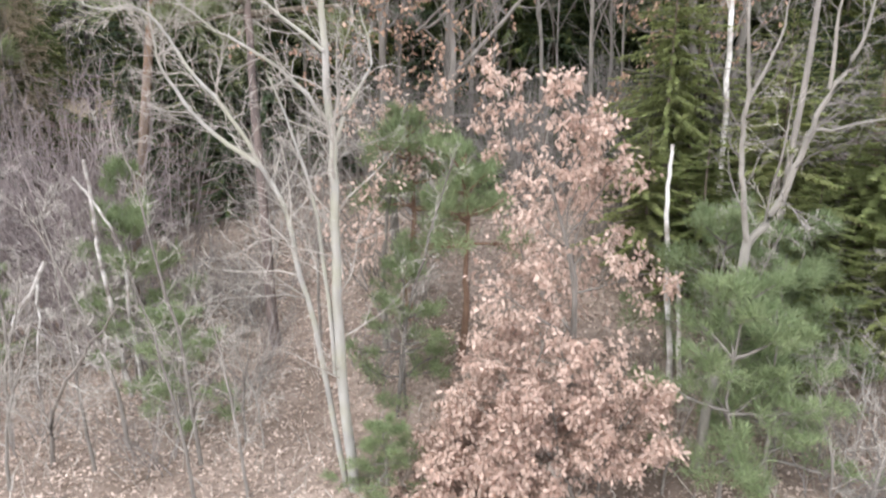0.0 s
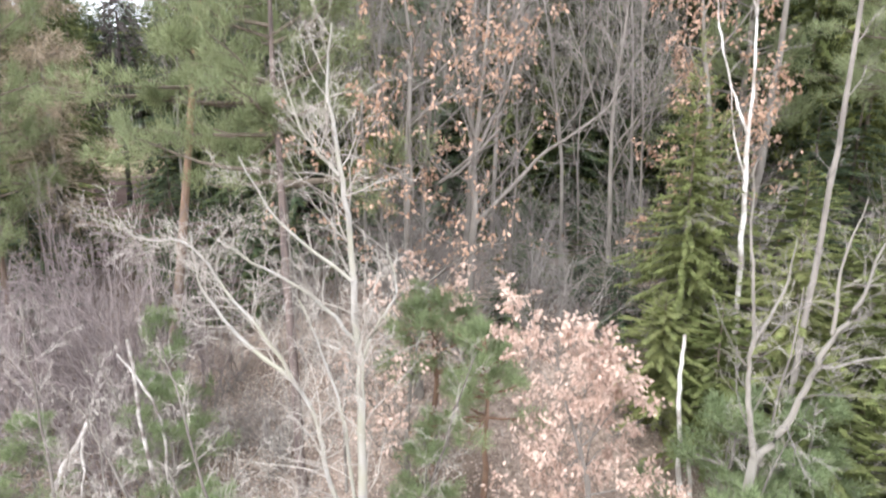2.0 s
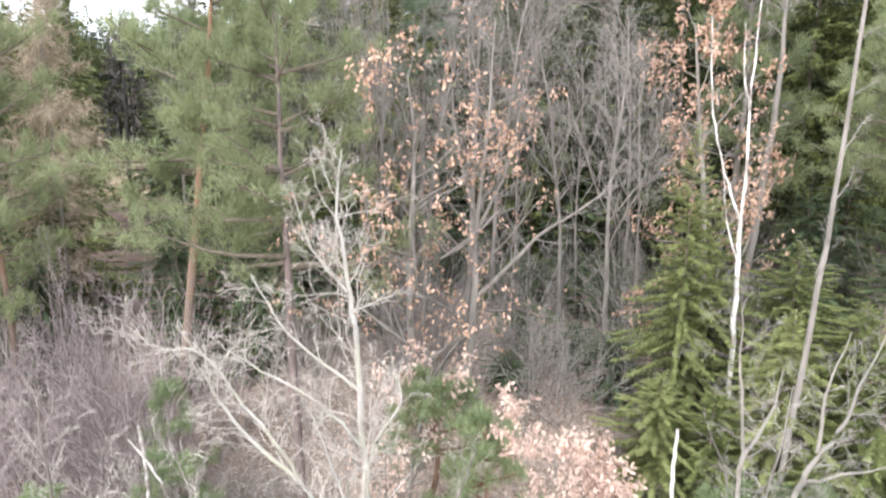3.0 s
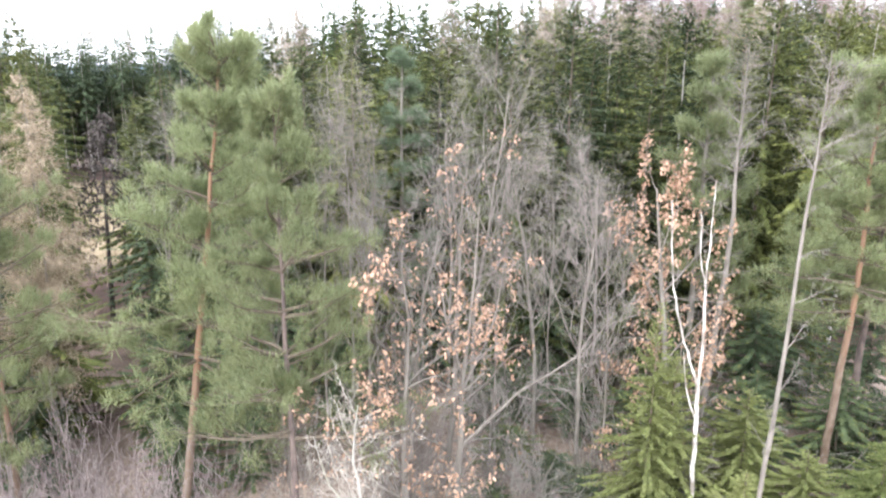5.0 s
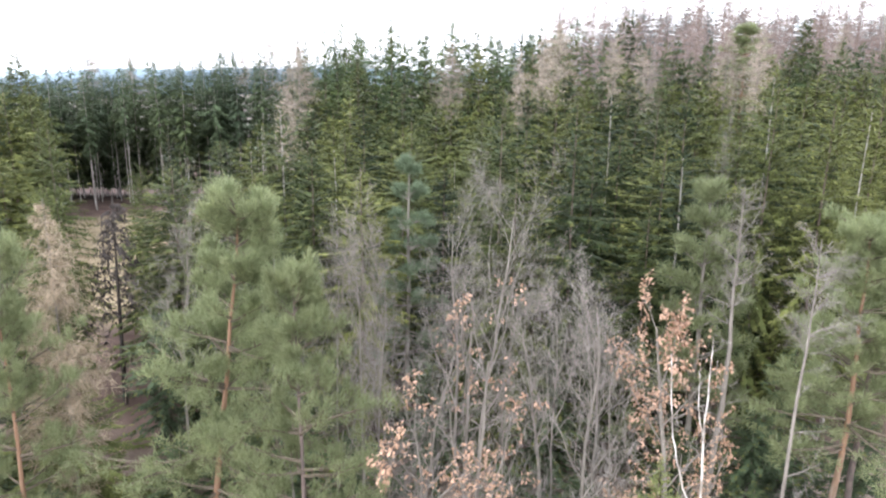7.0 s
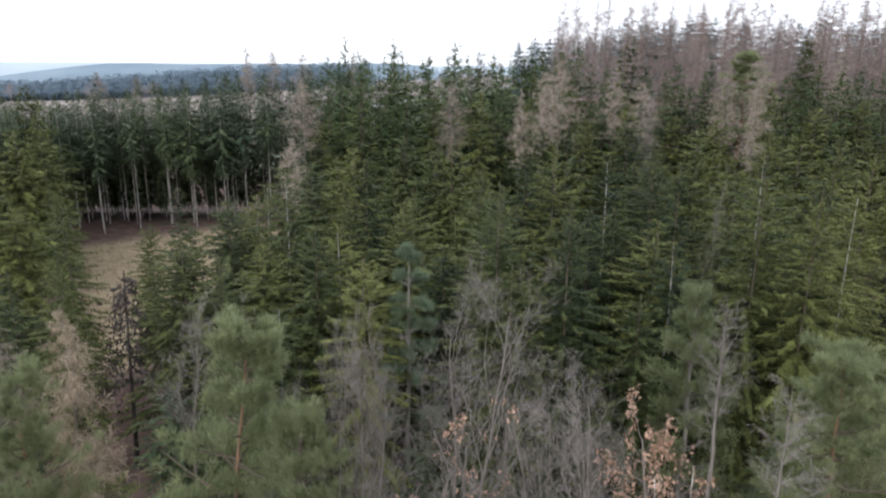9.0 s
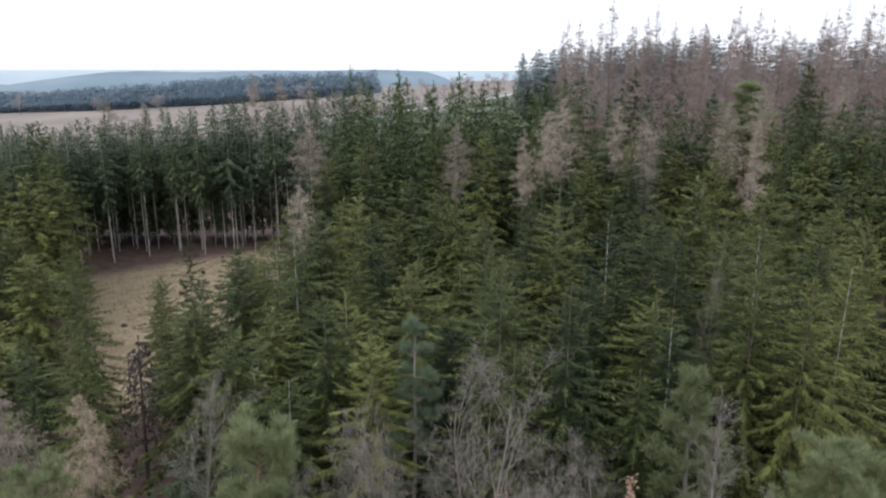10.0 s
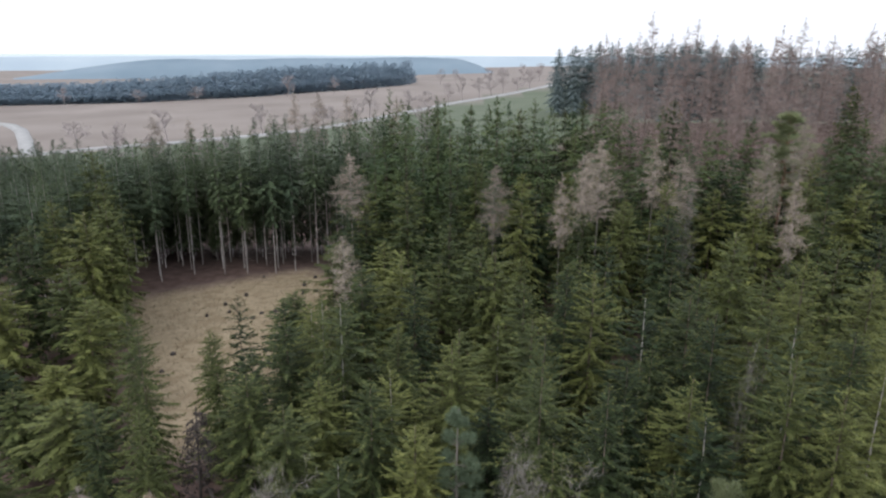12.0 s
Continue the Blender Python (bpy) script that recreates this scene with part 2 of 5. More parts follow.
M_RED_BARK = material("red_brown_bark", (0.17, 0.105, 0.075), (0.27, 0.175, 0.125), 0.9, 7, bump=0.7, stretch=(1, 1, 0.35))
M_ROAD = material("asphalt_road", (0.33, 0.33, 0.33), (0.42, 0.42, 0.42), 0.8, 0.4)


def ground_material():
    """Leaf litter under the trees, straw-coloured grass in the clearing, ploughed and green fields beyond."""
    m = material("forest_floor", (0.22, 0.17, 0.14), (0.42, 0.335, 0.285), 0.95, 9.0, bump=0.9, c3=(0.17, 0.13, 0.105), scale3=0.35)
    n, l = m.node_tree.nodes, m.node_tree.links
    bsdf = n["Principled BSDF"]
    base = bsdf.inputs["Base Color"].links[0].from_socket
    at = n.new("ShaderNodeVertexColor")
    at.layer_name = "cover"
    sep = n.new("ShaderNodeSeparateColor")
    l.new(at.outputs["Color"], sep.inputs[0])
    co = next(a for a in n if a.type == "TEX_COORD")

    def tone(scale, a, b, detail=6):
        nz = n.new("ShaderNodeTexNoise")
        nz.inputs["Scale"].default_value = scale
        nz.inputs["Detail"].default_value = detail
        l.new(co.outputs["Object"], nz.inputs["Vector"])
        r = n.new("ShaderNodeMapRange")
        r.inputs[1].default_value, r.inputs[2].default_value = 0.33, 0.67
        l.new(nz.outputs[0], r.inputs[0])
        mx = n.new("ShaderNodeMix")
        mx.data_type = "RGBA"
        l.new(r.outputs[0], mx.inputs[0])
        mx.inputs[6].default_value, mx.inputs[7].default_value = (*a, 1), (*b, 1)
        return mx.outputs[2]

    for k, col in enumerate((tone(0.9, (0.25, 0.195, 0.125), (0.37, 0.30, 0.205)), tone(0.02, (0.225, 0.193, 0.176), (0.30, 0.262, 0.240), 4), tone(0.05, (0.12, 0.145, 0.10), (0.15, 0.175, 0.125)))):
        mx = n.new("ShaderNodeMix")
        mx.data_type = "RGBA"
        l.new(sep.outputs[k], mx.inputs[0])
        l.new(base, mx.inputs[6])
        l.new(col, mx.inputs[7])
        base = mx.outputs[2]
    needles = tone(0.8, (0.080, 0.052, 0.045), (0.150, 0.102, 0.088))
    mx = n.new("ShaderNodeMix")
    mx.data_type = "RGBA"
    l.new(at.outputs["Alpha"], mx.inputs[0])
    l.new(base, mx.inputs[6])
    l.new(needles, mx.inputs[7])
    l.new(mx.outputs[2], bsdf.inputs["Base Color"])
    return m


# ---- the land ----
ROAD = [(-330, 150), (-240, 175), (-185, 215), (-146, 251), (-110, 269), (-67, 299), (-30, 358), (-8, 400), (28, 455), (86, 568), (140, 700)]
CLEARING = [(-42, 78), (-32, 85), (-22, 92), (-16, 84), (-13.5, 60), (-17, 47), (-21, 43), (-26, 46), (-36, 66)]


def in_poly(x, y, poly):
    x, y = np.asarray(x, float), np.asarray(y, float)
    inside = np.zeros(x.shape, bool)
    for (x1, y1), (x2, y2) in zip(poly, poly[1:] + poly[:1]):
        inside ^= ((y1 > y) != (y2 > y)) & (x < (x2 - x1) * (y - y1) / (y2 - y1 + 1e-9) + x1)
    return inside


def axis(steps):
    """Grid lines: (end, spacing) stretches from the first value."""
    a = [steps[0]]
    for end, step in steps[1:]:
        a += list(np.linspace(a[-1], end, max(2, int(round((end - a[-1]) / step)) + 1))[1:])
    return np.array(a)


def build_ground():
    xs = axis([-4800, (-800, 400), (-300, 50), (-120, 10), (-40, 2), (-16, 0.8), (16, 0.4), (40, 1.5), (120, 8), (300, 40), (800, 100), (4800, 400)])
    ys = axis([-4000, (-400, 400), (-60, 40), (0, 8), (6, 1), (26, 0.4), (60, 1.5), (120, 2.5), (300, 12), (800, 40), (4800, 300)])
    X, Y = np.meshgrid(xs, ys)
    Z = ground_z(X, Y)
    rng = np.random.default_rng(3)
    near = (np.abs(X) < 17) & (Y > 5) & (Y < 27)
    Z = Z + near * rng.normal(0, 0.035, Z.shape)
    k = len(xs)
    i = (np.arange(len(ys) - 1)[:, None] * k + np.arange(k - 1)[None]).ravel()
    me = mesh_of("ground", np.stack([X, Y, Z], -1).reshape(-1, 3), np.stack([i, i + 1, i + k + 1, i + k], 1), True)
    col = me.color_attributes.new("cover", "FLOAT_COLOR", "POINT")
    x, y = X.ravel(), Y.ravel()
    clear = np.zeros(x.shape)
    for dx, dy in ((0, 0), (1.5, 0), (-1.5, 0), (0, 1.5), (0, -1.5)):
        clear += in_poly(x + dx, y + dy, CLEARING) / 5
    away = smooth01((y - 150 + 0.2 * x) / 25) * (1 - smooth01((x - 15) / 20)) + smooth01((y - 185) / 20) * smooth01((x - 15) / 20)
    green = away * (y < np.interp(x, [p[0] for p in ROAD], [p[1] for p in ROAD]) - 3)
    data = np.zeros((len(x), 4), np.float32)
    data[:, 0], data[:, 1], data[:, 2], data[:, 3] = clear, away, np.clip(green, 0, 1), np.clip(smooth01((y - 24) / 8) * (1 - clear) * (1 - away), 0, 1)
    col.data.foreach_set("color", data.ravel())
    me.materials.append(ground_material())
    return tagged(new("ground", me), "leaf-littered forest floor with a straw-coloured clearing and bare fields", "ground", kind="structure")


ground = build_ground()

# ---- tree builders ----


def spruce_geo(rng, h, r, bare, whorl, sprig, size, tips=True, spread=4.0, low=0.65, spray=0.40, skip=0.08, blade=(0.30, 0.50)):
    """Trunk, drooping whorled crown and paler bough tips of a spruce of height h, crown radius r, bare up to that share of h."""
    trunk, crown, ends = Geo(), Geo(), Geo()
    zz = np.linspace(-0.4, h, 9)
    wob = np.cumsum(rng.normal(0, 0.015, (9, 2)), 0)
    trunk.tube(np.c_[wob, zz], (0.0072 if low > 0.5 else 0.0033) * h * (1 - zz / h * 0.96) + 0.01, 7)
    z = bare * h
    B, D, S, L, W = [], [], [], [], []
    TB, TD, TL = [], [], []
    ph = rng.uniform(0, 6.3, 2)
    while z < h - 0.25:
        f = (z - bare * h) / (h - bare * h)
        d = h - z
        length = r * (1 - np.exp(-(d / spread) ** 1.1)) * (low + (1 - low) * min(1, f * 4)) + 0.06
        fine = size * (1 - 0.45 * f)
        count = rng.integers(5, 8)
        off = rng.uniform(0, 6.3)
        for k in range(count):
            if rng.random() < skip:
                continue
            zb = z + rng.uniform(-0.5, 0.5) * whorl
            a = off + k * 2 * np.pi / count + rng.normal(0, 0.2)
            ll = length * rng.uniform(0.5, 1.28) * (1 + 0.14 * np.sin(a + ph[0] + z * 0.3) + 0.10 * np.sin(2 * a + ph[1] + z * 0.7))
            out = np.array([np.cos(a), np.sin(a), 0])
            lat = np.array([-np.sin(a), np.cos(a), 0])
            n = max(2, int(ll / sprig))
            s = (np.arange(n) + rng.uniform(0.2, 0.8, n)) / n
            rise, sag = 0.55 * f ** 1.5 - 0.10, 0.62 * (1 - 0.75 * f) * rng.uniform(0.75, 1.2)

            def at(u):
                p = np.array([0, 0, zb]) + out * (u * ll)[:, None]
                p[:, 2] += ll * (rise * u - sag * u ** 2 + 0.42 * sag * u ** 4)
                return p

            pos = at(s) + rng.normal(0, 0.025, (n, 3))
            dip = rise - 2 * sag * s + 1.7 * sag * s ** 3
            for sg in (-1, 1):
                w = out * rng.uniform(0.55, 1.0, (n, 1)) + sg * lat * rng.uniform(0.55, 0.95, (n, 1))
                w[:, 2] += dip * 0.8 - rng.uniform(0.1, 1.0 - 0.5 * f, n)
                B.append(pos), D.append(w), S.append(np.cross(w, [0, 0, 1.0]) + rng.normal(0, 0.25, (n, 3)))
                L.append((0.5 * fine + spray * ll * (1.05 - s) * (0.35 + s)) * rng.uniform(0.6, 1.2, n)), W.append(fine * rng.uniform(*blade, n))
            # twigs that hang under the bough
            m = max(1, int(n * (1.6 - 1.1 * f)))
            u = rng.uniform(0.25, 1.0, m)
            w = out * rng.uniform(0.0, 0.5, (m, 1)) + lat * rng.normal(0, 0.3, (m, 1))
            w[:, 2] = -1.0
            B.append(at(u)), D.append(w), S.append(lat[None] + rng.normal(0, 0.4, (m, 3)))
            L.append(fine * rng.uniform(0.7, 1.9, m) * (1 - 0.4 * f)), W.append(fine * rng.uniform(0.8 * blade[0], 0.8 * blade[1], m))
            # the bough's own leafy spine
            spine = at(np.linspace(0.05, 0.95, 4))
            step = np.diff(spine, axis=0)
            B.append(spine[:-1]), D.append(step), S.append(np.repeat(lat[None], 3, 0) + rng.normal(0, 0.12, (3, 3)))
            L.append(np.linalg.norm(step, axis=1) * 1.25), W.append(np.full(3, min(0.42, 0.22 * ll + 0.05) * blade[1] / 0.5))
            if tips:
                m = max(2, int(n * 0.55))
                u = rng.uniform(0.62, 1.04, m)
                w = out * 0.7 + lat * rng.normal(0, 0.5, (m, 1))
                w[:, 2] += -0.15 - 0.9 * rng.random(m) + 0.75 * f
                TB.append(at(u) + [0, 0, 0.03]), TD.append(w), TL.append(fine * rng.uniform(0.6, 1.15, m))
        z += whorl * rng.uniform(0.8, 1.2) * (1.0 - 0.55 * f)
    n = 9
    lead = np.c_[np.zeros((n, 2)), np.linspace(h - 0.8, h - 0.15, n)]
    w = rng.normal(0, 0.5, (n, 3))
    w[:, 2] = 0.75
    B.append(lead), D.append(w), S.append(rng.normal(0, 1, (n, 3))), L.append(np.linspace(0.42, 0.2, n)), W.append(np.full(n, 0.06))
    crown.blades(np.concatenate(B), np.concatenate(D), np.concatenate(S), np.concatenate(L), np.concatenate(W))
    if tips:
        TB, TD, TL = np.concatenate(TB), np.concatenate(TD), np.concatenate(TL)
        ends.blades(TB, TD, np.cross(TD, [0, 0, 1.0]) + rng.normal(0, 0.5, TB.shape), TL, TL * 0.34)
    # dead lower boughs
    for k in range(int(10 * bare * h / 5)):
        z0 = rng.uniform(0.12, 1.0) * bare * h
        a, ll = rng.uniform(0, 6.3), rng.uniform(0.5, 1.3)
        trunk.tube([(0, 0, z0), (np.cos(a) * ll * 0.5, np.sin(a) * ll * 0.5, z0), (np.cos(a) * ll, np.sin(a) * ll, z0 - 0.15)], [0.014, 0.01, 0.004], 3)
    return (trunk, crown, ends) if tips else (trunk, crown)


def grow(rng, out, p, d, length, r, level, spec):
    """A branch and its children, as (level, points, radii) rows in out."""
    s = spec[level]
    n = s.get("n", 5)
    pts, d = [np.array(p, float)], unit(np.array(d, float))
    for k in range(n):
        d = unit(d + rng.normal(0, s.get("wander", 0.1), 3) + np.array([0, 0, s.get("up", 0.05)]))
        pts.append(pts[-1] + d * length / n)
    pts = np.array(pts)
    rad = r * (1 - np.linspace(0, 1, n + 1) * s.get("taper", 0.75))
    out.append((level, pts, rad))
    if level + 1 >= len(spec):
        return
    c = spec[level + 1]
    for k in range(s["kids"]):
        f = s.get("start", 0.25) + (1 - s.get("start", 0.25)) * (k + rng.random()) / s["kids"]
        x = min(f * n, n - 1e-6)
        i = int(x)
        q = pts[i] + (pts[i + 1] - pts[i]) * (x - i)
        along = unit(pts[i + 1] - pts[i])
        side = unit(np.cross(along, rng.normal(0, 1, 3)))
        ang = radians(rng.uniform(*c.get("angle", (30, 60))))
        grow(rng, out, q, along * np.cos(ang) + side * np.sin(ang), length * rng.uniform(*c.get("ratio", (0.35, 0.6))) * (1.15 - 0.6 * f), max(0.004, rad[i] * c.get("thin", 0.5)), level + 1, spec)


def wood_geo(rows, split, sides=(7, 5, 4, 3, 3)):
    """Limbs up to a level in one mesh, the twigs past it in another."""
    a, b = Geo(), Geo()
    for level, pts, rad in rows:
        (a if level <= split else b).tube(pts, rad, sides[min(level, len(sides) - 1)])
    return a, b


def twig_points(rows, level, rng, per, spread=0.06):
    """Places along the branches from that level on, with their directions."""
    P, D = [], []
    for lv, pts, rad in rows:
        if lv >= level:
            f = rng.uniform(0.1, 1, per) * (len(pts) - 1)
            i = np.minimum(f.astype(int), len(pts) - 2)
            P.append(pts[i] + (pts[i + 1] - pts[i]) * (f - i)[:, None] + rng.normal(0, spread, (per, 3)))
            D.append(unit(pts[i + 1] - pts[i]))
    return np.concatenate(P), np.concatenate(D)


def pine_geo(rng, h, start, reach, limbs, tufts, size, top_up=0.6, blades=5, cone=False, inner=0, girth=0.0108):
    """Trunk with limbs, and needle tufts in flat clouds at the limbs' ends."""
    wood, bough, crown = Geo(), Geo(), Geo()
    zz = np.linspace(-0.4, h * 0.97, 12)
    wob = np.cumsum(rng.normal(0, 0.045, (12, 2)), 0)
    wob -= wob[0]
    rad = girth * h * (1 - zz / h * 0.85)
    trunk_pts = np.c_[wob, zz]
    wood.tube(trunk_pts, rad, 9)
    B, D = [], []
    tiers = max(4, limbs // 5)
    shift, grow_by = rng.uniform(0, 6.3, tiers + 1), rng.uniform(0.7, 1.12, tiers + 1)
    for k in range(limbs + inner):
        n = min(k // 5, tiers)
        f = min(1.0, (n + 0.4 + rng.uniform(-0.22, 0.22)) / tiers) if k < limbs else rng.uniform(0.15, 1.0)
        z = h * (start + (0.97 - start) * f)
        i = np.searchsorted(zz, z) - 1
        q = trunk_pts[i] + (trunk_pts[i + 1] - trunk_pts[i]) * (z - zz[i]) / (zz[i + 1] - zz[i])
        a = shift[n] + k * 1.2566 + rng.normal(0, 0.35)
        ll = reach * (1.05 - 0.72 * f ** 1.6) * grow_by[n] * rng.uniform(0.7, 1.15)
        if cone:
            ll = reach * (0.06 + 0.94 * (1 - f) ** 0.8) * rng.uniform(0.75, 1.1)
        if k >= limbs:
            ll = reach * rng.uniform(0.22, 0.42)
        rows, slope = [], -0.12 + top_up * f
        grow(rng, rows, q, (np.cos(a), np.sin(a), slope), ll, 0.03 + 0.008 * ll, 0,
             [dict(n=5, wander=0.14, up=0.06, kids=5, start=0.22, taper=0.8), dict(n=3, wander=0.2, up=0.10, kids=3, start=0.3, angle=(30, 65), ratio=(0.3, 0.55), thin=0.5), dict(n=2, wander=0.2, up=0.12, angle=(25, 60), ratio=(0.35, 0.6), thin=0.5)])
        for lv, pts, rd in rows:
            # the boughs spread in flat plates
            run = np.hypot(pts[:, 0] - q[0], pts[:, 1] - q[1])
            mid = q[2] + slope * run + 0.10 * run ** 2 / ll
            pts[:, 2] = mid + (pts[:, 2] - mid) * 0.55
            if lv < 2:
                bough.tube(pts, rd, (5, 3)[lv])
        P, T = twig_points(rows, 1, rng, tufts + 1, 0.06)
        B.append(P), D.append(T)
    P, T = np.concatenate(B), np.concatenate(D)
    m = len(P)
    for k in range(blades):
        w = T * 0.7 + rng.normal(0, 0.55, (m, 3)) + [0, 0, 0.35]
        crown.blades(P + rng.normal(0, 0.04, (m, 3)), w, rng.normal(0, 1, (m, 3)) * [1, 1, 0.4], size * rng.uniform(0.7, 1.3, m), size * rng.uniform(0.055, 0.095, m))
    return wood, bough, crown


def larch_geo(rng, h, r, whorl, n_twig, width, longer=1.0, start=0.35, spread=4.5, bough=0.010):
    """A leafless larch: straight trunk, level boughs and a haze of fine hanging twigs."""
    wood, crown = Geo(), Geo()
    zz = np.linspace(-0.4, h, 9)
    wob = np.cumsum(rng.normal(0, 0.03, (9, 2)), 0)
    wood.tube(np.c_[wob, zz], 0.0062 * h * (1 - zz / h * 0.95) + 0.006, 6)
    z = h * start
    B, D, L = [], [], []
    while z < h - 0.2:
        f = (z / h - start) / (1 - start)
        for k in range(rng.integers(4, 7)):
            a = rng.uniform(0, 6.3)
            zb = z + rng.uniform(-0.5, 0.5) * whorl
            ll = (r * (1 - np.exp(-((h - zb) / spread) ** 1.1)) * (0.55 + 0.45 * min(1, f * 3)) + 0.08) * rng.uniform(0.5, 1.15)
            lift = rng.uniform(0.15, 0.75)
            out = np.array([np.cos(a), np.sin(a), 0])

            def at(u):
                p = np.array([0, 0, zb]) + out * (u * ll)[:, None]
                p[:, 2] += ll * (lift * u - 0.5 * u ** 2 + 0.2 * u ** 3)
                return p

            wood.tube(at(np.array([0, 0.5, 1.0])), [bough, bough * 0.6, bough * 0.25], 3)
            m = max(3, int(n_twig * (0.35 + 0.65 * ll / r)))
            w = out * 0.45 + rng.normal(0, 0.6, (m, 3))
            w[:, 2] -= 0.3
            B.append(at(rng.uniform(0.1, 1, m)) + rng.normal(0, 0.05, (m, 3))), D.append(w)
            L.append(longer * rng.uniform(0.25, 0.7, m) * (0.15 + 0.85 * min(1, ll / 1.6)))
        z += whorl * rng.uniform(0.7, 1.3)
    B, D, L = np.concatenate(B), np.concatenate(D), np.concatenate(L)
    crown.blades(B, D, rng.normal(0, 1, B.shape), L, width, 0.3)
    return wood, crown


def tree(name, label, category, group, parts):
    """An empty at the foot of a tree with its parts: rows of (name, geometry, material)."""
    e = new(name)
    e.empty_display_size = 0.3
    tagged(e, label, category, group)
    for pn, g, mat in parts:
        part(pn, g, mat, e, smooth=pn in ("trunk", "stems"))
    return e


def stand(e, x, y, turn, sx=1.0, sz=None, lean=(0, 0), sink=0.05):
    e.matrix_basis = pose(x, y, float(ground_z(x, y)) - sink, lean[0], lean[1], turn)
    e.scale = (sx, sx, sz or sx)
    return e


def plant(protos, used, k, *args, **kw):
    """The prototype itself the first time, then copies of it."""
    p = protos[k]
    if k not in used:
        used.add(k)
        return stand(p, *args, **kw)
    return stand(copy_thing(p, pose(0, 0, 0)), *args, **kw)


R = np.random.default_rng(11)

# ---- spruce stand ----
FRONT_SPRUCES = [(-13.7, 23.4, 10.2), (-15.8, 24.6, 10.6), (2.7, 27.5, 21.2), (5.4, 26.4, 20.7), (3.1, 25.4, 18.4), (7.5, 31.6, 19.4), (10.1, 27.5, 18.6), (13.8, 27.9, 21.4), (15.3, 26.2, 20.8), (-2.8, 27.1, 18.2),
                 (-5.3, 30.4, 18.7), (-4.5, 32.3, 18.3), (-9.6, 30.3, 17.3), (-12.6, 33.7, 17.3), (-20.5, 32.2, 16.2), (-16.8, 30.0, 17.0), (-6.5, 27.5, 15.8),
                 (10.3, 30.2, 19.1), (9.3, 33.8, 19.0), (3.4, 32.0, 20.4), (12.5, 33.9, 21.1), (14.8, 30.2, 21.8), (22.0, 33.6, 21.8), (-1.3, 33.7, 19.3), (8.2, 25.4, 17.2),
                 (19.3, 33.0, 20.6), (18.6, 29.2, 20.4), (-8.6, 34.0, 17.0), (0.6, 30.6, 17.8)]
MIDDLE_SPRUCES = [(-0.9, 35.5, 19.4), (-9.3, 37.0, 16.0), (-8.0, 38.0, 20.2), (-19.3, 35.7, 19.5), (-18.8, 44.8, 15.1), (-16.2, 43.7, 18.4), (5.9, 42.2, 21.0), (9.5, 36.7, 20.9), (12.3, 37.5, 21.4),
                  (23.3, 38.8, 21.8), (19.3, 44.0, 20.2), (20.3, 40.9, 22.2), (1.6, 43.3, 16.5), (7.2, 39.8, 21.5), (14.3, 41.9, 20.8), (-13.1, 36.4, 17.7), (-17.3, 41.8, 16.3), (-11.2, 44.0, 17.6),
                  (-22.6, 41.0, 18.8), (-4.0, 43.1, 20.0), (3.3, 43.8, 19.6), (-11.8, 39.5, 18.0), (-9.8, 41.0, 18.8), (-13.6, 46.0, 17.2), (-4.6, 38.0, 18.6), (3.2, 37.2, 19.6), (16.4, 36.2, 20.6)]
BACK_SPRUCES = [(26.6, 49.0, 21.6), (-5.3, 47.9, 20.3), (-2.7, 51.5, 18.6), (0.6, 51.0, 19.9), (-5.9, 62.3, 22.6), (-2.0, 55.7, 20.3), (9.5, 47.5, 22.2), (4.5, 61.4, 24.0), (15.8, 54.7, 22.6),
                (19.1, 48.9, 21.7), (30.5, 58.9, 23.8), (1.6, 49.0, 20.2), (-16.3, 59.3, 12.9), (-8.0, 46.5, 19.5), (23.0, 80.0, 29.6), (50.0, 92.7, 29.7), (54.9, 103.0, 30.3), (6.2, 87.0, 27.7),
                (12.0, 89.2, 27.4), (15.2, 94.3, 28.3), (0.1, 100.0, 27.0), (-5.3, 103.3, 26.5), (-11.0, 99.5, 25.8)]
SPRUCES = FRONT_SPRUCES + MIDDLE_SPRUCES + BACK_SPRUCES


def fill_spots(rng, x0, x1, y0, y1, gap, taken, keep):
    spots = list(taken)
    grid = {}
    for s in spots:
        grid.setdefault((int(s[0] // gap), int(s[1] // gap)), []).append(s)
    got = []
    for _ in range(int((x1 - x0) * (y1 - y0) / gap ** 2 * 4)):
        x, y = rng.uniform(x0, x1), rng.uniform(y0, y1)
        if not keep(x, y):
            continue
        cx, cy = int(x // gap), int(y // gap)
        if any((x - a[0]) ** 2 + (y - a[1]) ** 2 < gap ** 2 for i in (-1, 0, 1) for j in (-1, 0, 1) for a in grid.get((cx + i, cy + j), ())):
            continue
        grid.setdefault((cx, cy), []).append((x, y))
        got.append((x, y))
    return got


def in_view(x, y, margin=5.0):
    return abs(x) < 0.70 * y + margin


def canopy(x, y):
    """The height that the tops of the stand reach."""
    return float(np.interp(y, [24, 30, 40, 50, 60, 75, 90], [17.2, 18.4, 19.6, 20.2, 22.4, 25.0, 27.0]) - 1.6 * smooth01((-4 - x) / 6) * (y < 56) + 1.0 * smooth01((x - 6) / 6))


def young_stand(x, y):
    front = 29.5 if x > -6 else 31.0
    return in_view(x, y) and y > front - 0.1 * max(0, x - 8) and not in_poly(x, y, CLEARING) and not (x < -9 and 38 < y < 56 and x > -26) and not (x < -10 and y > 76) and not (x < -44 and y > 60) and not (0.40 < -x / y < 0.56 and y < 62)


